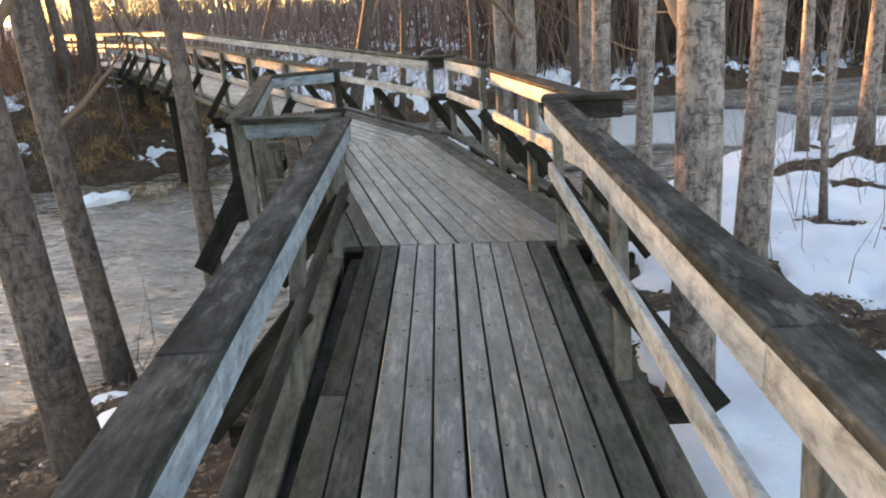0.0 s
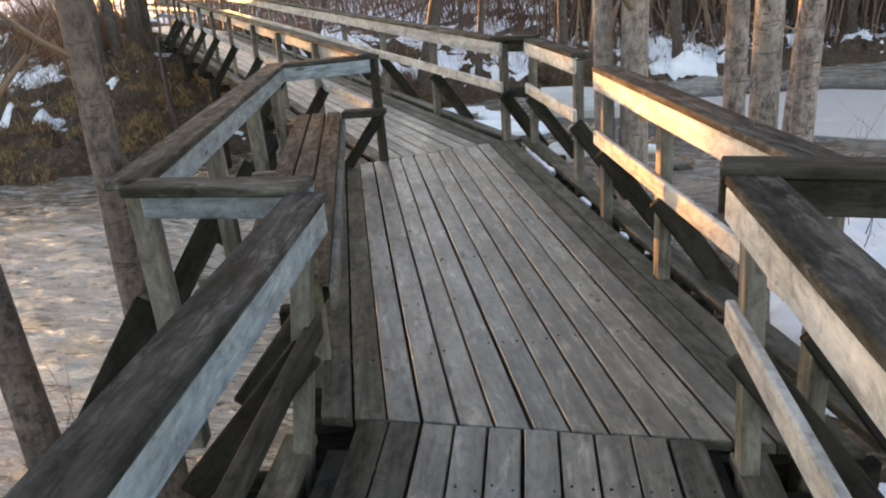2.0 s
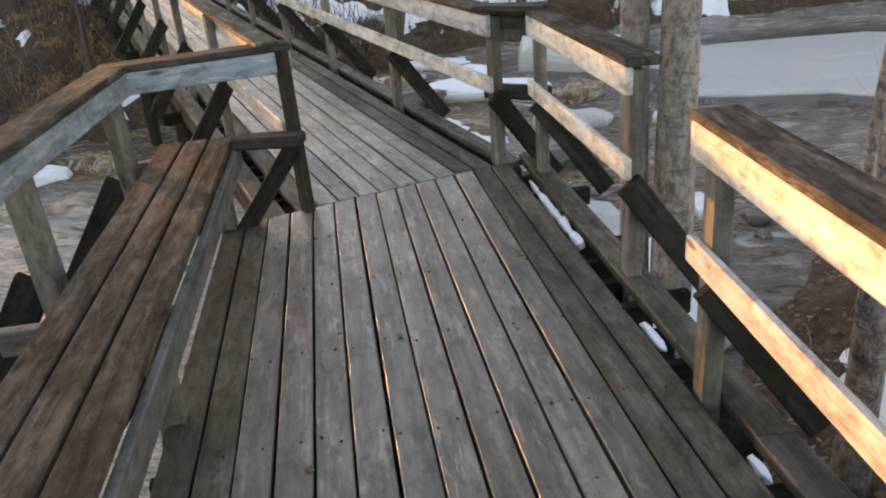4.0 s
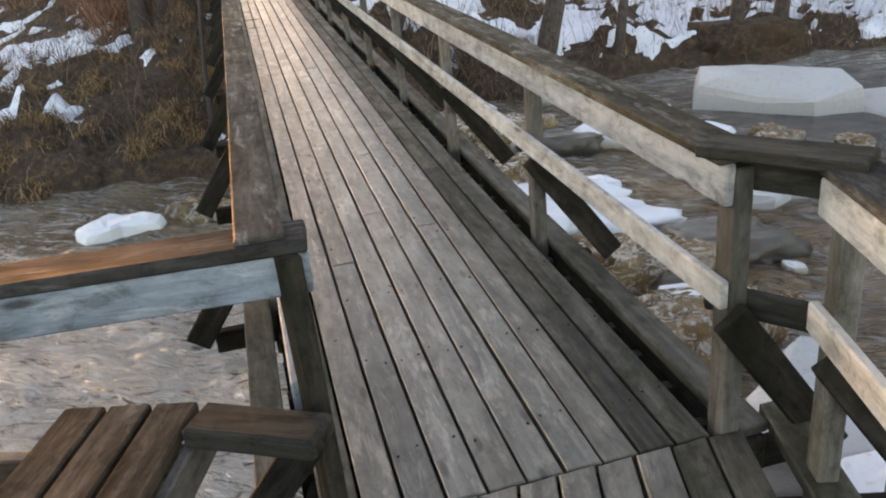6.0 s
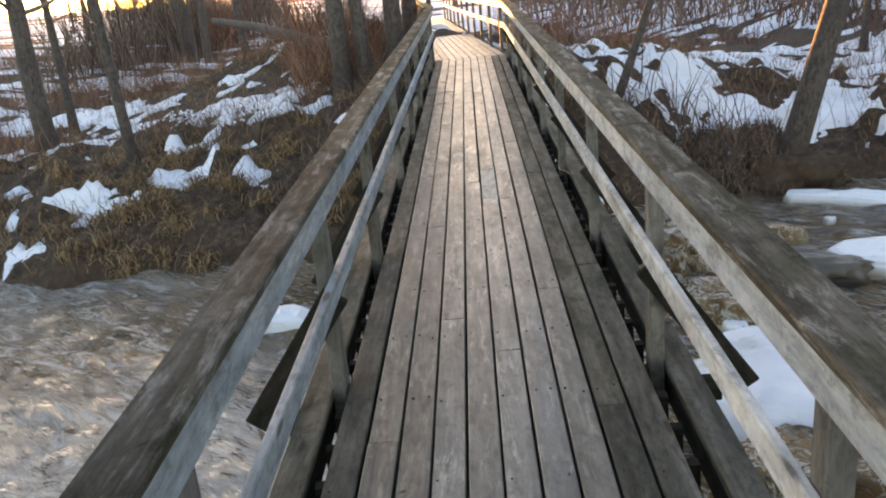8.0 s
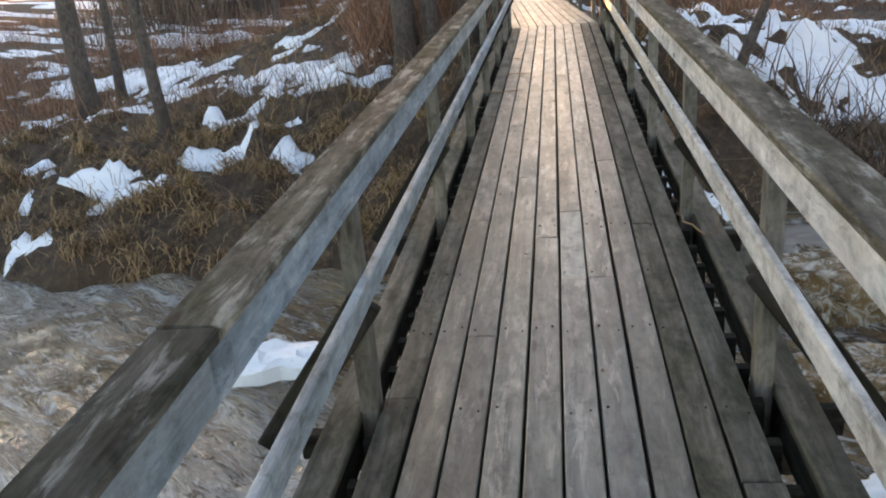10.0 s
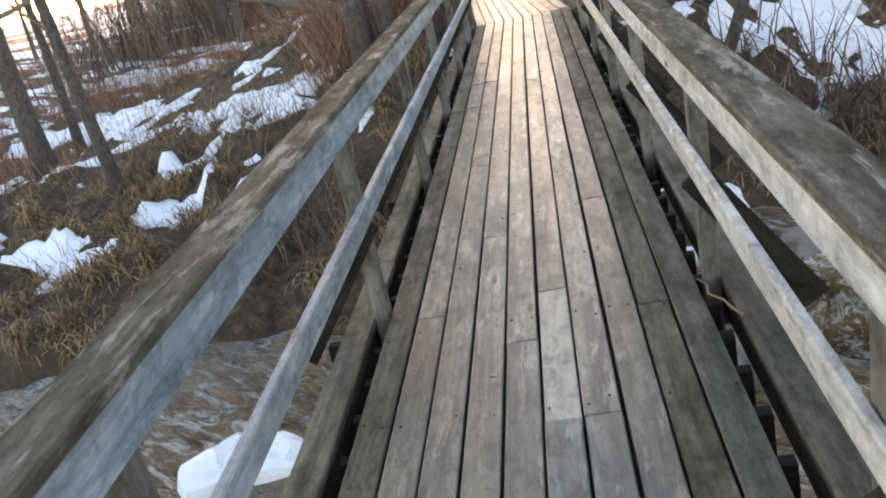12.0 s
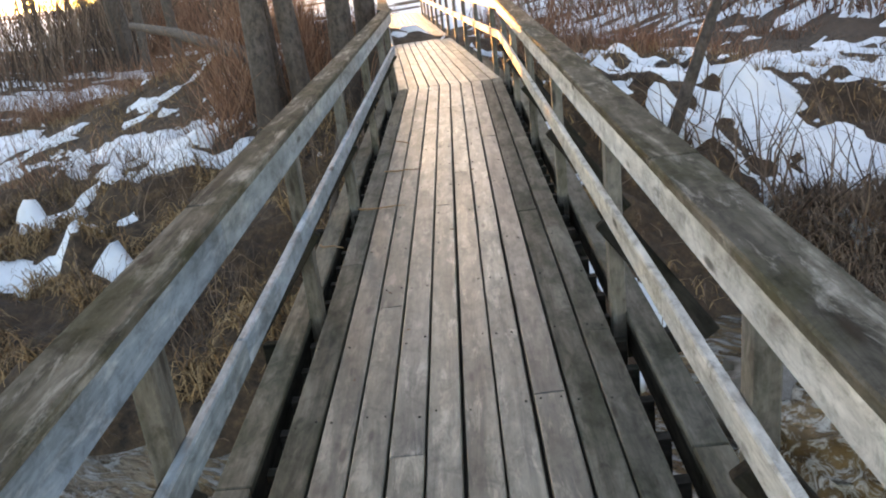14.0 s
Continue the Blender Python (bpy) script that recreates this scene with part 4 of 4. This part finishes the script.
    tree(x, y, far_rnd.uniform(0.08, 0.22), far_rnd.uniform(9, 16), ALDER, "bare distant trunk in the thin woods", (far_rnd.uniform(-0.05, 0.05), 0), 2.0, 200 + i, group="distant trees", limbs=8)
for i in range(10):
    x, y = far_rnd.uniform(10, 22), far_rnd.uniform(4, 24)
    tree(x, y, far_rnd.uniform(0.08, 0.17), far_rnd.uniform(11, 16), ASPEN, PALE_TREE, (far_rnd.uniform(-0.03, 0.03), 0), 3.0, 300 + i, limbs=8)


# ---------------------------------------------------------------- brush, grass and litter
def strands(name, roots, length, spread_, width, mat, label, category, droop=0.3, seed=0, joints=3):
    """Many thin bent three-sided stalks growing from roots."""
    g = np.random.default_rng(seed)
    n = len(roots)
    a = g.uniform(0, 2 * np.pi, n)
    tilt = np.abs(g.normal(0, spread_, n))
    d = np.stack([np.cos(a) * np.sin(tilt), np.sin(a) * np.sin(tilt), np.cos(tilt)], -1)
    ln = length * g.uniform(0.45, 1.3, n)
    p, rings = np.array(roots, float), []
    for j in range(joints + 1):
        w = width * (1 - 0.85 * j / joints) * g.uniform(0.7, 1.3, n)
        for k in range(3):
            ang = 2 * np.pi * k / 3
            rings.append(p + np.stack([np.cos(ang) * w, np.sin(ang) * w, 0 * w], -1))
        d = d + g.normal(0, 0.22, (n, 3)) - np.array([0, 0, droop]) * j / joints
        d /= np.linalg.norm(d, axis=1)[:, None]
        p = p + d * (ln / joints)[:, None]
    v = np.stack(rings, 1).reshape(-1, 3)
    base = np.arange(n)[:, None] * (3 * (joints + 1))
    quads = []
    for j in range(joints):
        for k in range(3):
            quads.append(np.stack([base[:, 0] + 3 * j + k, base[:, 0] + 3 * j + (k + 1) % 3, base[:, 0] + 3 * j + 3 + (k + 1) % 3, base[:, 0] + 3 * j + 3 + k], -1))
    return tagged(new(name, np_mesh(name, v, np.concatenate(quads), mat)), label, category, kind="stuff")


def scatter(count, x0, x1, y0, y1, seed, test=None):
    g = np.random.default_rng(seed)
    x, y = g.uniform(x0, x1, count), g.uniform(y0, y1, count)
    z = land(x, y)
    ok = z > WATER_Z + 0.05
    if test is not None:
        ok &= test(x, y)
    return np.stack([x, y, z - 0.03], -1)[ok]


def off_deck(x, y):
    u = (x - C0.x) * ahead(C_DIR).x + (y - C0.y) * ahead(C_DIR).y
    v = (x - C0.x) * right_of(C_DIR).x + (y - C0.y) * right_of(C_DIR).y
    return ~((v > -1.75 - 0.05 * np.maximum(u - KINK, 0)) & (v < 0.3) & (u > 0)) & ~((x > -0.8) & (x < 2.2) & (y < 10.5))


def clumped(x, y, lo, seed, scale=0.5):
    return fbm(x, y, scale, seed) > lo


def bare(x, y):
    """Where no snow lies."""
    return snow_height(x, y) < land(x, y) + 0.005


strands("dead_grass", scatter(80000, -28, 6, 9, 36, 1, lambda x, y: off_deck(x, y) & bare(x, y) & clumped(x, y, 0.50, 51, 1.3) & (-side_distance(x, y, FAR_EDGE) > 0)), 0.36, 0.75, 0.011, STRAW,
        "matted dead yellow-brown grass on the far bank", "grass", 1.3, 2)
strands("brush_thicket", scatter(30000, -34, -9, 17, 42, 3, lambda x, y: off_deck(x, y) & clumped(x, y, 0.43, 61, 0.28) & (-side_distance(x, y, FAR_EDGE) > 6.5) & bare(x, y)), 0.95, 0.8, 0.011, RUST,
        "reddish brown tangled brush on the far bank", "shrub", 0.4, 4, 4)
strands("brush_thicket", scatter(8000, -17, -10, 19, 31, 13, lambda x, y: off_deck(x, y) & (-side_distance(x, y, FAR_EDGE) > 1.2) & clumped(x, y, 0.47, 65, 0.7) & bare(x, y)), 0.85, 0.95, 0.008, TWIG,
        "dark tangled brush beside the bridge railing", "shrub", 0.5, 14, 4)
strands("brush_thicket", scatter(16000, -52, -19, 26, 50, 43, lambda x, y: off_deck(x, y) & clumped(x, y, 0.43, 67, 0.2)), 1.0, 0.75, 0.014, RUST,
        "reddish brown tangled brush behind the bank", "shrub", 0.5, 44, 4)


def sun_lane(x, y):
    """How far a place lies to the side of the sun's line of travel."""
    return x * math.cos(radians(SUN_YAW)) + y * math.sin(radians(SUN_YAW))


# thickets added in chosen sun lanes to shade the bridge and the approach
strands("sapling_thicket", scatter(9500, -24, -13.5, 22, 34, 23, lambda x, y: off_deck(x, y) & (sun_lane(x, y) > 8.4) & (sun_lane(x, y) < 10.7)), 1.7, 0.5, 0.011, RUST,
        "dense tangled reddish brush on the low ridge", "shrub", 0.25, 24, 4)
strands("sapling_thicket", scatter(9500, -72, -33, 24, 72, 25, lambda x, y: (sun_lane(x, y) > -2.0) & (sun_lane(x, y) < 5.1) & clumped(x, y, 0.30, 81, 0.25)), 5.5, 0.12, 0.028, TWIG,
        "far stand of thin bare saplings added as a screen against the low sun", "shrub", 0.05, 26, 4)
strands("sapling_thicket", scatter(7000, -85, -38, 38, 90, 27, lambda x, y: (sun_lane(x, y) > 7.5) & (sun_lane(x, y) < 10.7) & clumped(x, y, 0.36, 83, 0.25)), 6.5, 0.1, 0.032, TWIG,
        "far stand of thin bare saplings added as a screen against the low sun", "shrub", 0.05, 28, 4)
# extra low brush, added only to block the sun from the bench
strands("brush_thicket", scatter(13000, -62, -36, 34, 64, 49, lambda x, y: (sun_lane(x, y) > 4.9) & (sun_lane(x, y) < 7.4)), 2.2, 0.25, 0.03, RUST,
        "low reddish brush added to keep the low sun off the bench", "shrub", 0.3, 50, 4)
strands("twig_saplings", scatter(2700, -6, 14, 24, 44, 5, lambda x, y: off_deck(x, y) & (-side_distance(x, y, FAR_EDGE) > 0.5)), 1.3, 0.22, 0.007, TWIG,
        "thin bare saplings standing in the snow", "shrub", 0.1, 6, 4)
strands("dead_grass", scatter(9000, -7, 9, -4, 16, 7, lambda x, y: off_deck(x, y) & clumped(x, y, 0.54, 71, 0.8) & (side_distance(x, y, NEAR_EDGE) > 0.1)), 0.26, 0.9, 0.005, STRAW,
        "flattened dead grass on the near bank", "grass", 1.4, 8)
strands("twig_saplings", scatter(500, -6, 9, 6, 22, 9, lambda x, y: off_deck(x, y) & (side_distance(x, y, NEAR_EDGE) > -0.5) & ((x > 3.2) | (x < -1.6))), 1.8, 0.15, 0.006, TWIG,
        "thin bare saplings on the near bank", "shrub", 0.05, 10, 4)
def far_side(x, y):
    """Clear of the low sun's way to the bridge."""
    a = np.degrees(np.arctan2(-(x + 5), y - 20))
    return (a < 35) | (y > 140)


strands("brush_thicket", scatter(15000, -45, 45, 40, 78, 47, lambda x, y: far_side(x, y) & clumped(x, y, 0.42, 91, 0.12)), 1.7, 0.5, 0.03, RUST,
        "reddish brown undergrowth before the distant woods", "shrub", 0.3, 48, 4)
strands("far_woods", scatter(9000, -2, 48, 33, 66, 57, lambda x, y: (x > (y - 33) * 0.15 - 2)), 8.5, 0.14, 0.045, TWIG, "dense brown bare woods behind the far bank", "woods", 0.0, 58, 4)
strands("far_woods", scatter(17000, -140, 120, 44, 150, 11, far_side), 9.0, 0.12, 0.05, HAZE, "hazy grey-brown woods in the distance", "woods", 0.0, 12, 4)


def water_line(x, y):
    d = -side_distance(x, y, FAR_EDGE)
    return off_deck(x, y) & (d > -0.2) & (d < 1.3)


strands("bank_roots", scatter(26000, -26, 14, 8, 34, 51, water_line), 0.42, 1.0, 0.010, TWIG, "dark roots and dead stalks overhanging the far water edge", "roots", 1.8, 52, 4)


strands("dead_grass", scatter(5200, -28, -10, 15, 28, 55, lambda x, y: off_deck(x, y) & (-side_distance(x, y, FAR_EDGE) > 0.3) & ~bare(x, y)), 0.5, 0.35, 0.007, TWIG,
        "thin dead stalks standing through the snow", "grass", 0.4, 56)


def right_bank(x, y):
    return off_deck(x, y) & clumped(x, y, 0.52, 75, 1.1) & (-side_distance(x, y, FAR_EDGE) > 0)


strands("dead_grass", scatter(22000, -9, 14, 22, 40, 45, right_bank), 0.30, 0.9, 0.010, TWIG, "dark dead grass tufts poking through the snow", "grass", 1.2, 46)


def tuft(count, cx, cy, rx, ry, seed):
    g = np.random.default_rng(seed)
    a, d = g.uniform(0, 6.28, count), np.sqrt(g.uniform(0, 1, count))
    x, y = cx + np.cos(a) * d * rx, cy + np.sin(a) * d * ry
    return np.stack([x, y, land(x, y) - 0.02], -1)


tuft_rnd = random.Random(9)
heads = []
for i in range(420):
    x, y = tuft_rnd.uniform(-25, -8.0), tuft_rnd.uniform(12, 26)
    d = float(-side_distance(np.array([x]), np.array([y]), FAR_EDGE)[0])
    if 0.1 < d < 6 and bare(np.array([x]), np.array([y]))[0]:
        heads.append(tuft(120, x, y, 0.2, 0.2, 500 + i))
strands("grass_tussock", np.concatenate(heads), 0.42, 0.9, 0.013, STRAW, "rounded tussocks of dead grass along the far water edge", "grass", 1.7, 18, 4)

def mound(x, y, sx, sy, sz, seed, label):
    ob = lump("earth_mound", x, y, land_z(x, y) - 0.1, sx, sy, sz, 20, GROUND, label, "mound", "", seed, 0.8)
    return ob


def litter(name, pts, size, mat, label, seed):
    g = np.random.default_rng(seed)
    n = len(pts)
    a, t1 = g.uniform(0, 6.28, n), g.uniform(-0.5, 0.5, (n, 2))
    s = size * g.uniform(0.5, 1.4, n)
    ux = np.stack([np.cos(a), np.sin(a), t1[:, 0]], -1) * s[:, None]
    uy = np.stack([-np.sin(a), np.cos(a), t1[:, 1]], -1) * (s * 0.6)[:, None]
    c = pts + np.array([0, 0, 0.05])
    v = np.stack([c - ux, c - uy - np.array([0, 0, 0.008]), c + ux, c + uy], 1).reshape(-1, 3)
    f = np.arange(4 * n).reshape(n, 4)
    return tagged(new(name, np_mesh(name, v, f, mat)), label, "leaves", kind="stuff")


litter("leaf_litter", scatter(26000, -5, 8, -4, 14, 15, lambda x, y: (side_distance(x, y, NEAR_EDGE) > 0.05)), 0.035, LEAF, "dry brown leaves on the near bank", 16)


# ---------------------------------------------------------------- ice, foam and stones in the river
def lump(name, x, y, z, sx, sy, sz, turn, mat, label, category, group, seed, flat_top=0.6, lift=0.0):
    """A rounded, broken block: a squashed ball with a flattened top and a jagged outline."""
    bm = bmesh.new()
    bmesh.ops.create_icosphere(bm, subdivisions=4 if max(sx, sy) > 0.4 else 3, radius=1.0)
    for v in bm.verts:
        n = noise.noise(v.co * 1.3 + Vector((seed * 7.1, seed * 3.3, 0))) * 0.42 + noise.noise(v.co * 3.7 + Vector((seed, 0, seed * 5))) * 0.16
        v.co *= 1 + n
        v.co *= 1 + 0.2 * noise.noise(v.co * 7 + Vector((seed, seed, 0)))
        v.co.z = min(v.co.z, flat_top + 0.10 * noise.noise(v.co * 3 + Vector((0, 0, seed))))
        v.co = Vector((v.co.x * sx, v.co.y * sy, v.co.z * sz / flat_top))
    me = bpy.data.meshes.new(name)
    bm.to_mesh(me)
    bm.free()
    for p in me.polygons:
        p.use_smooth = True
    me.materials.append(mat)
    ob = new(name, me)
    ob.matrix_basis = pose(x, y, z, lift, 0, turn)
    return tagged(ob, label, category, group)


def slab(name, x, y, z, sx, sy, sz, turn, tilt, mat, label, seed, sides=18):
    """A broken plate of ice: an uneven many-sided outline, a chipped rim and a nearly flat top."""
    rnd = random.Random(seed)
    n = sides
    ang = [2 * math.pi * k / n for k in range(n)]
    out = [1 + 0.22 * math.sin(2 * a + seed) + 0.13 * math.sin(3 * a + 2.1 * seed) + rnd.uniform(-0.17, 0.17) for a in ang]
    rings = []
    for grow, h in ((0.95, -0.5), (1.02, -0.05), (1.0, 0.62), (0.93, 0.9), (0.7, 1.0), (0.35, 1.04)):
        rings.append([Vector((math.cos(a) * sx * o * grow * (1 + rnd.uniform(-0.02, 0.02)), math.sin(a) * sy * o * grow * (1 + rnd.uniform(-0.02, 0.02)), sz * (h + rnd.uniform(-0.16, 0.16)))) for a, o in zip(ang, out)])
    bm = bmesh.new()
    vs = [[bm.verts.new(p) for p in ring] for ring in rings]
    for lo, hi in zip(vs[:-1], vs[1:]):
        for k in range(n):
            bm.faces.new((lo[k], lo[(k + 1) % n], hi[(k + 1) % n], hi[k]))
    bm.faces.new(vs[-1])
    bm.faces.new(vs[0][::-1])
    me = bpy.data.meshes.new(name)
    bm.to_mesh(me)
    bm.free()
    me.materials.append(mat)
    ob = new(name, me)
    ob.matrix_basis = pose(x, y, z, tilt, 0.4 * tilt, turn)
    return tagged(ob, label, "ice", "ice floes")


FLOE = "white snow-covered ice floe stranded in the river"
for i, (x, y, sx, sy, sz, turn, mat, lab) in enumerate([
    (0.3, 23.8, 1.35, 0.8, 0.6, -18, ICE_GREY, "large tilted grey slab of river ice"),
    (-1.55, 21.7, 1.1, 0.6, 0.2, 14, ICE, FLOE),
    (-2.4, 18.2, 1.0, 0.55, 0.30, 35, SNOW, FLOE),
    (-1.6, 17.6, 0.8, 0.5, 0.25, 10, SNOW, FLOE),
    (-2.6, 17.2, 0.7, 0.7, 0.42, 70, SNOW, FLOE),
    (0.2, 18.9, 0.6, 0.4, 0.25, 0, ICE_GREY, "grey wet ice block among the rapids"),
    (-8.4, 16.4, 0.55, 0.38, 0.24, 40, ICE, FLOE),
    (-3.2, 24.5, 0.8, 0.3, 0.15, 20, ICE, FLOE),
    (-6.6, 23.4, 0.26, 0.2, 0.2, 20, ICE, FLOE),
    (-1.9, 23.2, 0.5, 0.3, 0.2, 20, ICE, FLOE),
    (1.2, 12.4, 0.9, 0.7, 0.35, 20, ICE, FLOE),
    (0.6, 13.9, 0.8, 0.5, 0.3, 60, ICE_GREY, "grey wet ice block among the rapids"),
    (-0.4, 15.0, 0.9, 0.5, 0.32, 20, FOAM, "rock under amber foaming water in the rapids"),
    (-2.0, 16.2, 0.8, 0.45, 0.26, 50, FOAM, "rock under amber foaming water in the rapids"),
    (-3.6, 19.2, 0.9, 0.5, 0.3, 30, FOAM, "rock under amber foaming water in the rapids"),
    (-4.6, 20.6, 0.7, 0.6, 0.32, 70, FOAM, "rock under amber foaming water in the rapids"),
    (-4.4, 20.9, 1.0, 0.6, 0.45, 20, FOAM, "rock under amber foaming water in the rapids"),
    (-0.9, 16.4, 0.9, 0.5, 0.3, 10, FOAM, "rock under amber foaming water in the rapids"),
    (-0.4, 15.2, 0.5, 0.4, 0.3, 10, ICE, FLOE),
    (-5.6, 19.2, 0.6, 0.45, 0.25, 10, ROCK, "dark wet rock in the rapids"),
    (-5.2, 21.6, 0.9, 0.6, 0.35, 30, ROCK, "dark wet rock in the rapids"),
    (-3.0, 20.9, 0.7, 0.4, 0.25, 0, ROCK, "dark wet rock in the rapids"),
    (-0.2, 17.0, 0.7, 0.5, 0.25, 30, ROCK, "dark wet rock in the rapids"),
    (0.3, 21.0, 0.6, 0.4, 0.2, 40, FOAM, "rock under amber foaming water in the rapids"),
    (-7.6, 17.3, 0.5, 0.35, 0.2, 0, FOAM, "rock under amber foaming water in the rapids"),
    (0.4, 11.8, 0.6, 0.4, 0.3, 10, ROCK, "dark wet rock in the rapids"),
]):
    if mat in (ICE, ICE_GREY):
        slab("ice_block", x, y, WATER_Z - 0.03, sx, sy, sz, turn, 11 if i == 0 else 7, mat, lab, i + 1, 8 if i == 0 else 14)
        continue
    if mat is SNOW:
        lump("ice_block", x, y, WATER_Z, sx, sy, sz * 0.8, turn, mat, lab, "ice", "ice floes", i + 1, 0.75)
        continue
    lump("rock", x, y, WATER_Z, sx, sy, sz, turn, mat, lab, "rock", "river rocks", i + 1)

chunk_rnd = random.Random(31)
placed = 0
while placed < 46:
    x, y = chunk_rnd.uniform(-7.5, 2.6), chunk_rnd.uniform(12.5, 23.5)
    if not off_deck(np.array([x]), np.array([y]))[0] or land_z(x, y) > WATER_Z or (Vector((x, y)) - C0).dot(right_of(C_DIR)) < 0:
        continue
    r = chunk_rnd.uniform(0.10, 0.30)
    if chunk_rnd.random() < 0.55:
        slab("ice_chunk", x, y, WATER_Z + 0.0, r, r * chunk_rnd.uniform(0.5, 0.9), r * 0.6, chunk_rnd.uniform(0, 180), chunk_rnd.uniform(-14, 14), ICE, "small broken chunk of white ice in the rapids", 700 + placed, 9)
    else:
        lump("river_stone", x, y, WATER_Z + 0.02, r * 1.2, r * 0.9, r * 0.5, chunk_rnd.uniform(0, 180), chunk_rnd.choice((ROCK, FOAM)), "small wet stone breaking the rapids", "rock", "river rocks", 700 + placed)
    placed += 1

mound(-4.5, 25.0, 1.1, 0.6, 0.38, 3, "brown earth mound of roots at the alder foot")
mound(-0.2, 28.6, 1.3, 0.7, 0.6, 5, "brown earth mound of roots on the far bank")
strands("dead_grass", tuft(3400, -4.6, 24.9, 1.6, 0.8, 31) + np.array([0, 0, 0.15]), 0.55, 0.9, 0.010, TWIG, "dead roots and grass hanging on the earth mound", "grass", 1.8, 32, 4)
strands("branch_pile", tuft(110, -6.4, 25.0, 1.5, 0.8, 33) + np.array([0, 0, 0.12]), 1.7, 1.35, 0.016, TWIG, "pile of dark broken branches by the far bank", "branches", 0.2, 34, 4)

slab("ice_sheet", 7.2, 22.3, WATER_Z - 0.05, 5.2, 3.4, 0.12, -10, 0, ICE_GREY, "flat grey sheet of ice on the still water", 40)


def log(points, radii, label):
    v, f = tube([Vector(p) for p in points], radii, 10)
    return tagged(new("fallen_log", np_mesh("fallen_log", v, f, ALDER, True)), label, "log")


log([(-14.6, 25.1, 0.5), (-17.4, 26.2, 0.85), (-20.4, 27.2, 1.2), (-23.4, 28.0, 1.45)], [0.17, 0.16, 0.13, 0.10], "fallen grey log resting in the brush")
log([(-10.7, 22.3, 0.6), (-9.9, 21.0, -0.6), (-9.1, 19.8, -1.75)], [0.03, 0.05, 0.06], "thin pale leaning pole at the water edge")


# ---------------------------------------------------------------- bits lying on the boardwalk
def twig(x, y, z, length, turn, label):
    rnd = random.Random(int(x * 100))
    p = [Vector((0, 0, 0.008))]
    for k in range(5):
        p.append(p[-1] + Vector((length / 5, rnd.uniform(-0.03, 0.03), rnd.uniform(-0.002, 0.006))))
    v, f = tube(p, [0.006, 0.006, 0.005, 0.005, 0.004, 0.002], 5)
    ob = new("twig", np_mesh("twig", v, f, STRAW, True))
    ob.matrix_basis = pose(x, y, z, 0, 0, turn)
    return tagged(ob, label, "twig", "twigs on the deck")


for x, y, n, turn in ((-7.5, 18.9, 0.34, 30), (-7.25, 18.25, 0.2, 10), (-7.95, 19.75, 0.3, 32), (-8.35, 20.6, 0.2, 150), (-3.9, 16.35, 0.36, 140), (-2.15, 14.0, 0.42, 110)):
    twig(x, y, c_height(x, y) + 0.004, n, turn, "thin dry twig lying on the deck")


def leaf(x, y, z, size, turn, rnd):
    bm = bmesh.new()
    out = [bm.verts.new((math.cos(a) * size * (1 + 0.25 * math.cos(2 * a)), math.sin(a) * size * 0.7, 0.004 + rnd.uniform(0, 0.008))) for a in [k * math.pi / 4 for k in range(8)]]
    mid_ = bm.verts.new((0, 0, 0.004))
    for k in range(8):
        bm.faces.new((mid_, out[k], out[(k + 1) % 8]))
    me = bpy.data.meshes.new("fallen_leaf")
    bm.to_mesh(me)
    bm.free()
    me.materials.append(LEAF)
    ob = new("fallen_leaf", me)
    ob.matrix_basis = pose(x, y, z, 0, 0, turn)
    return tagged(ob, "small dry leaf lying on the deck", "leaf", "leaves on the deck")


leaf_rnd = random.Random(12)
for k in range(34):
    f = leaf_rnd.random()
    p_ = Vector((0.39, 6.26)) + ahead(B_DIR) * leaf_rnd.uniform(-0.8, 3.6) + right_of(B_DIR) * leaf_rnd.choice((leaf_rnd.uniform(0.6, 1.1), leaf_rnd.uniform(-0.5, 1.1)))
    leaf(p_.x, p_.y, 0.004, leaf_rnd.uniform(0.008, 0.022), leaf_rnd.uniform(0, 360), leaf_rnd)
for k in range(14):
    p_ = Vector((0.63, 5.31)) - ahead(A_DIR) * leaf_rnd.uniform(0.1, 3.2) + right_of(A_DIR) * leaf_rnd.uniform(-0.5, 0.75)
    leaf(p_.x, p_.y, 0.004, leaf_rnd.uniform(0.006, 0.015), leaf_rnd.uniform(0, 360), leaf_rnd)
for k in range(16):
    p_ = c_point(leaf_rnd.uniform(0.3, 12), leaf_rnd.uniform(-1.35, -0.15))
    leaf(p_.x, p_.y, c_height(p_.x, p_.y) + 0.004, leaf_rnd.uniform(0.006, 0.014), leaf_rnd.uniform(0, 360), leaf_rnd)
# old snow caught in the open joint of the landing: place along it, half length, half width
for k, (s_, n_, w_) in enumerate(((1.1, 0.06, 0.018), (1.95, 0.12, 0.02), (2.98, 0.09, 0.03), (3.2, 0.13, 0.024), (3.4, 0.16, 0.021), (3.62, 0.15, 0.017), (3.84, 0.12, 0.011))):
    p_ = O_B + ahead(B_LANE) * s_ + right_of(B_LANE) * 1.216
    lump("snow_lump", p_.x, p_.y, -0.03, w_, n_, 0.028 if k == 2 else 0.016, math.degrees(B_LANE), SNOW, "small lump of old snow caught between deck planks", "snow", "snow on the deck", 60 + k)
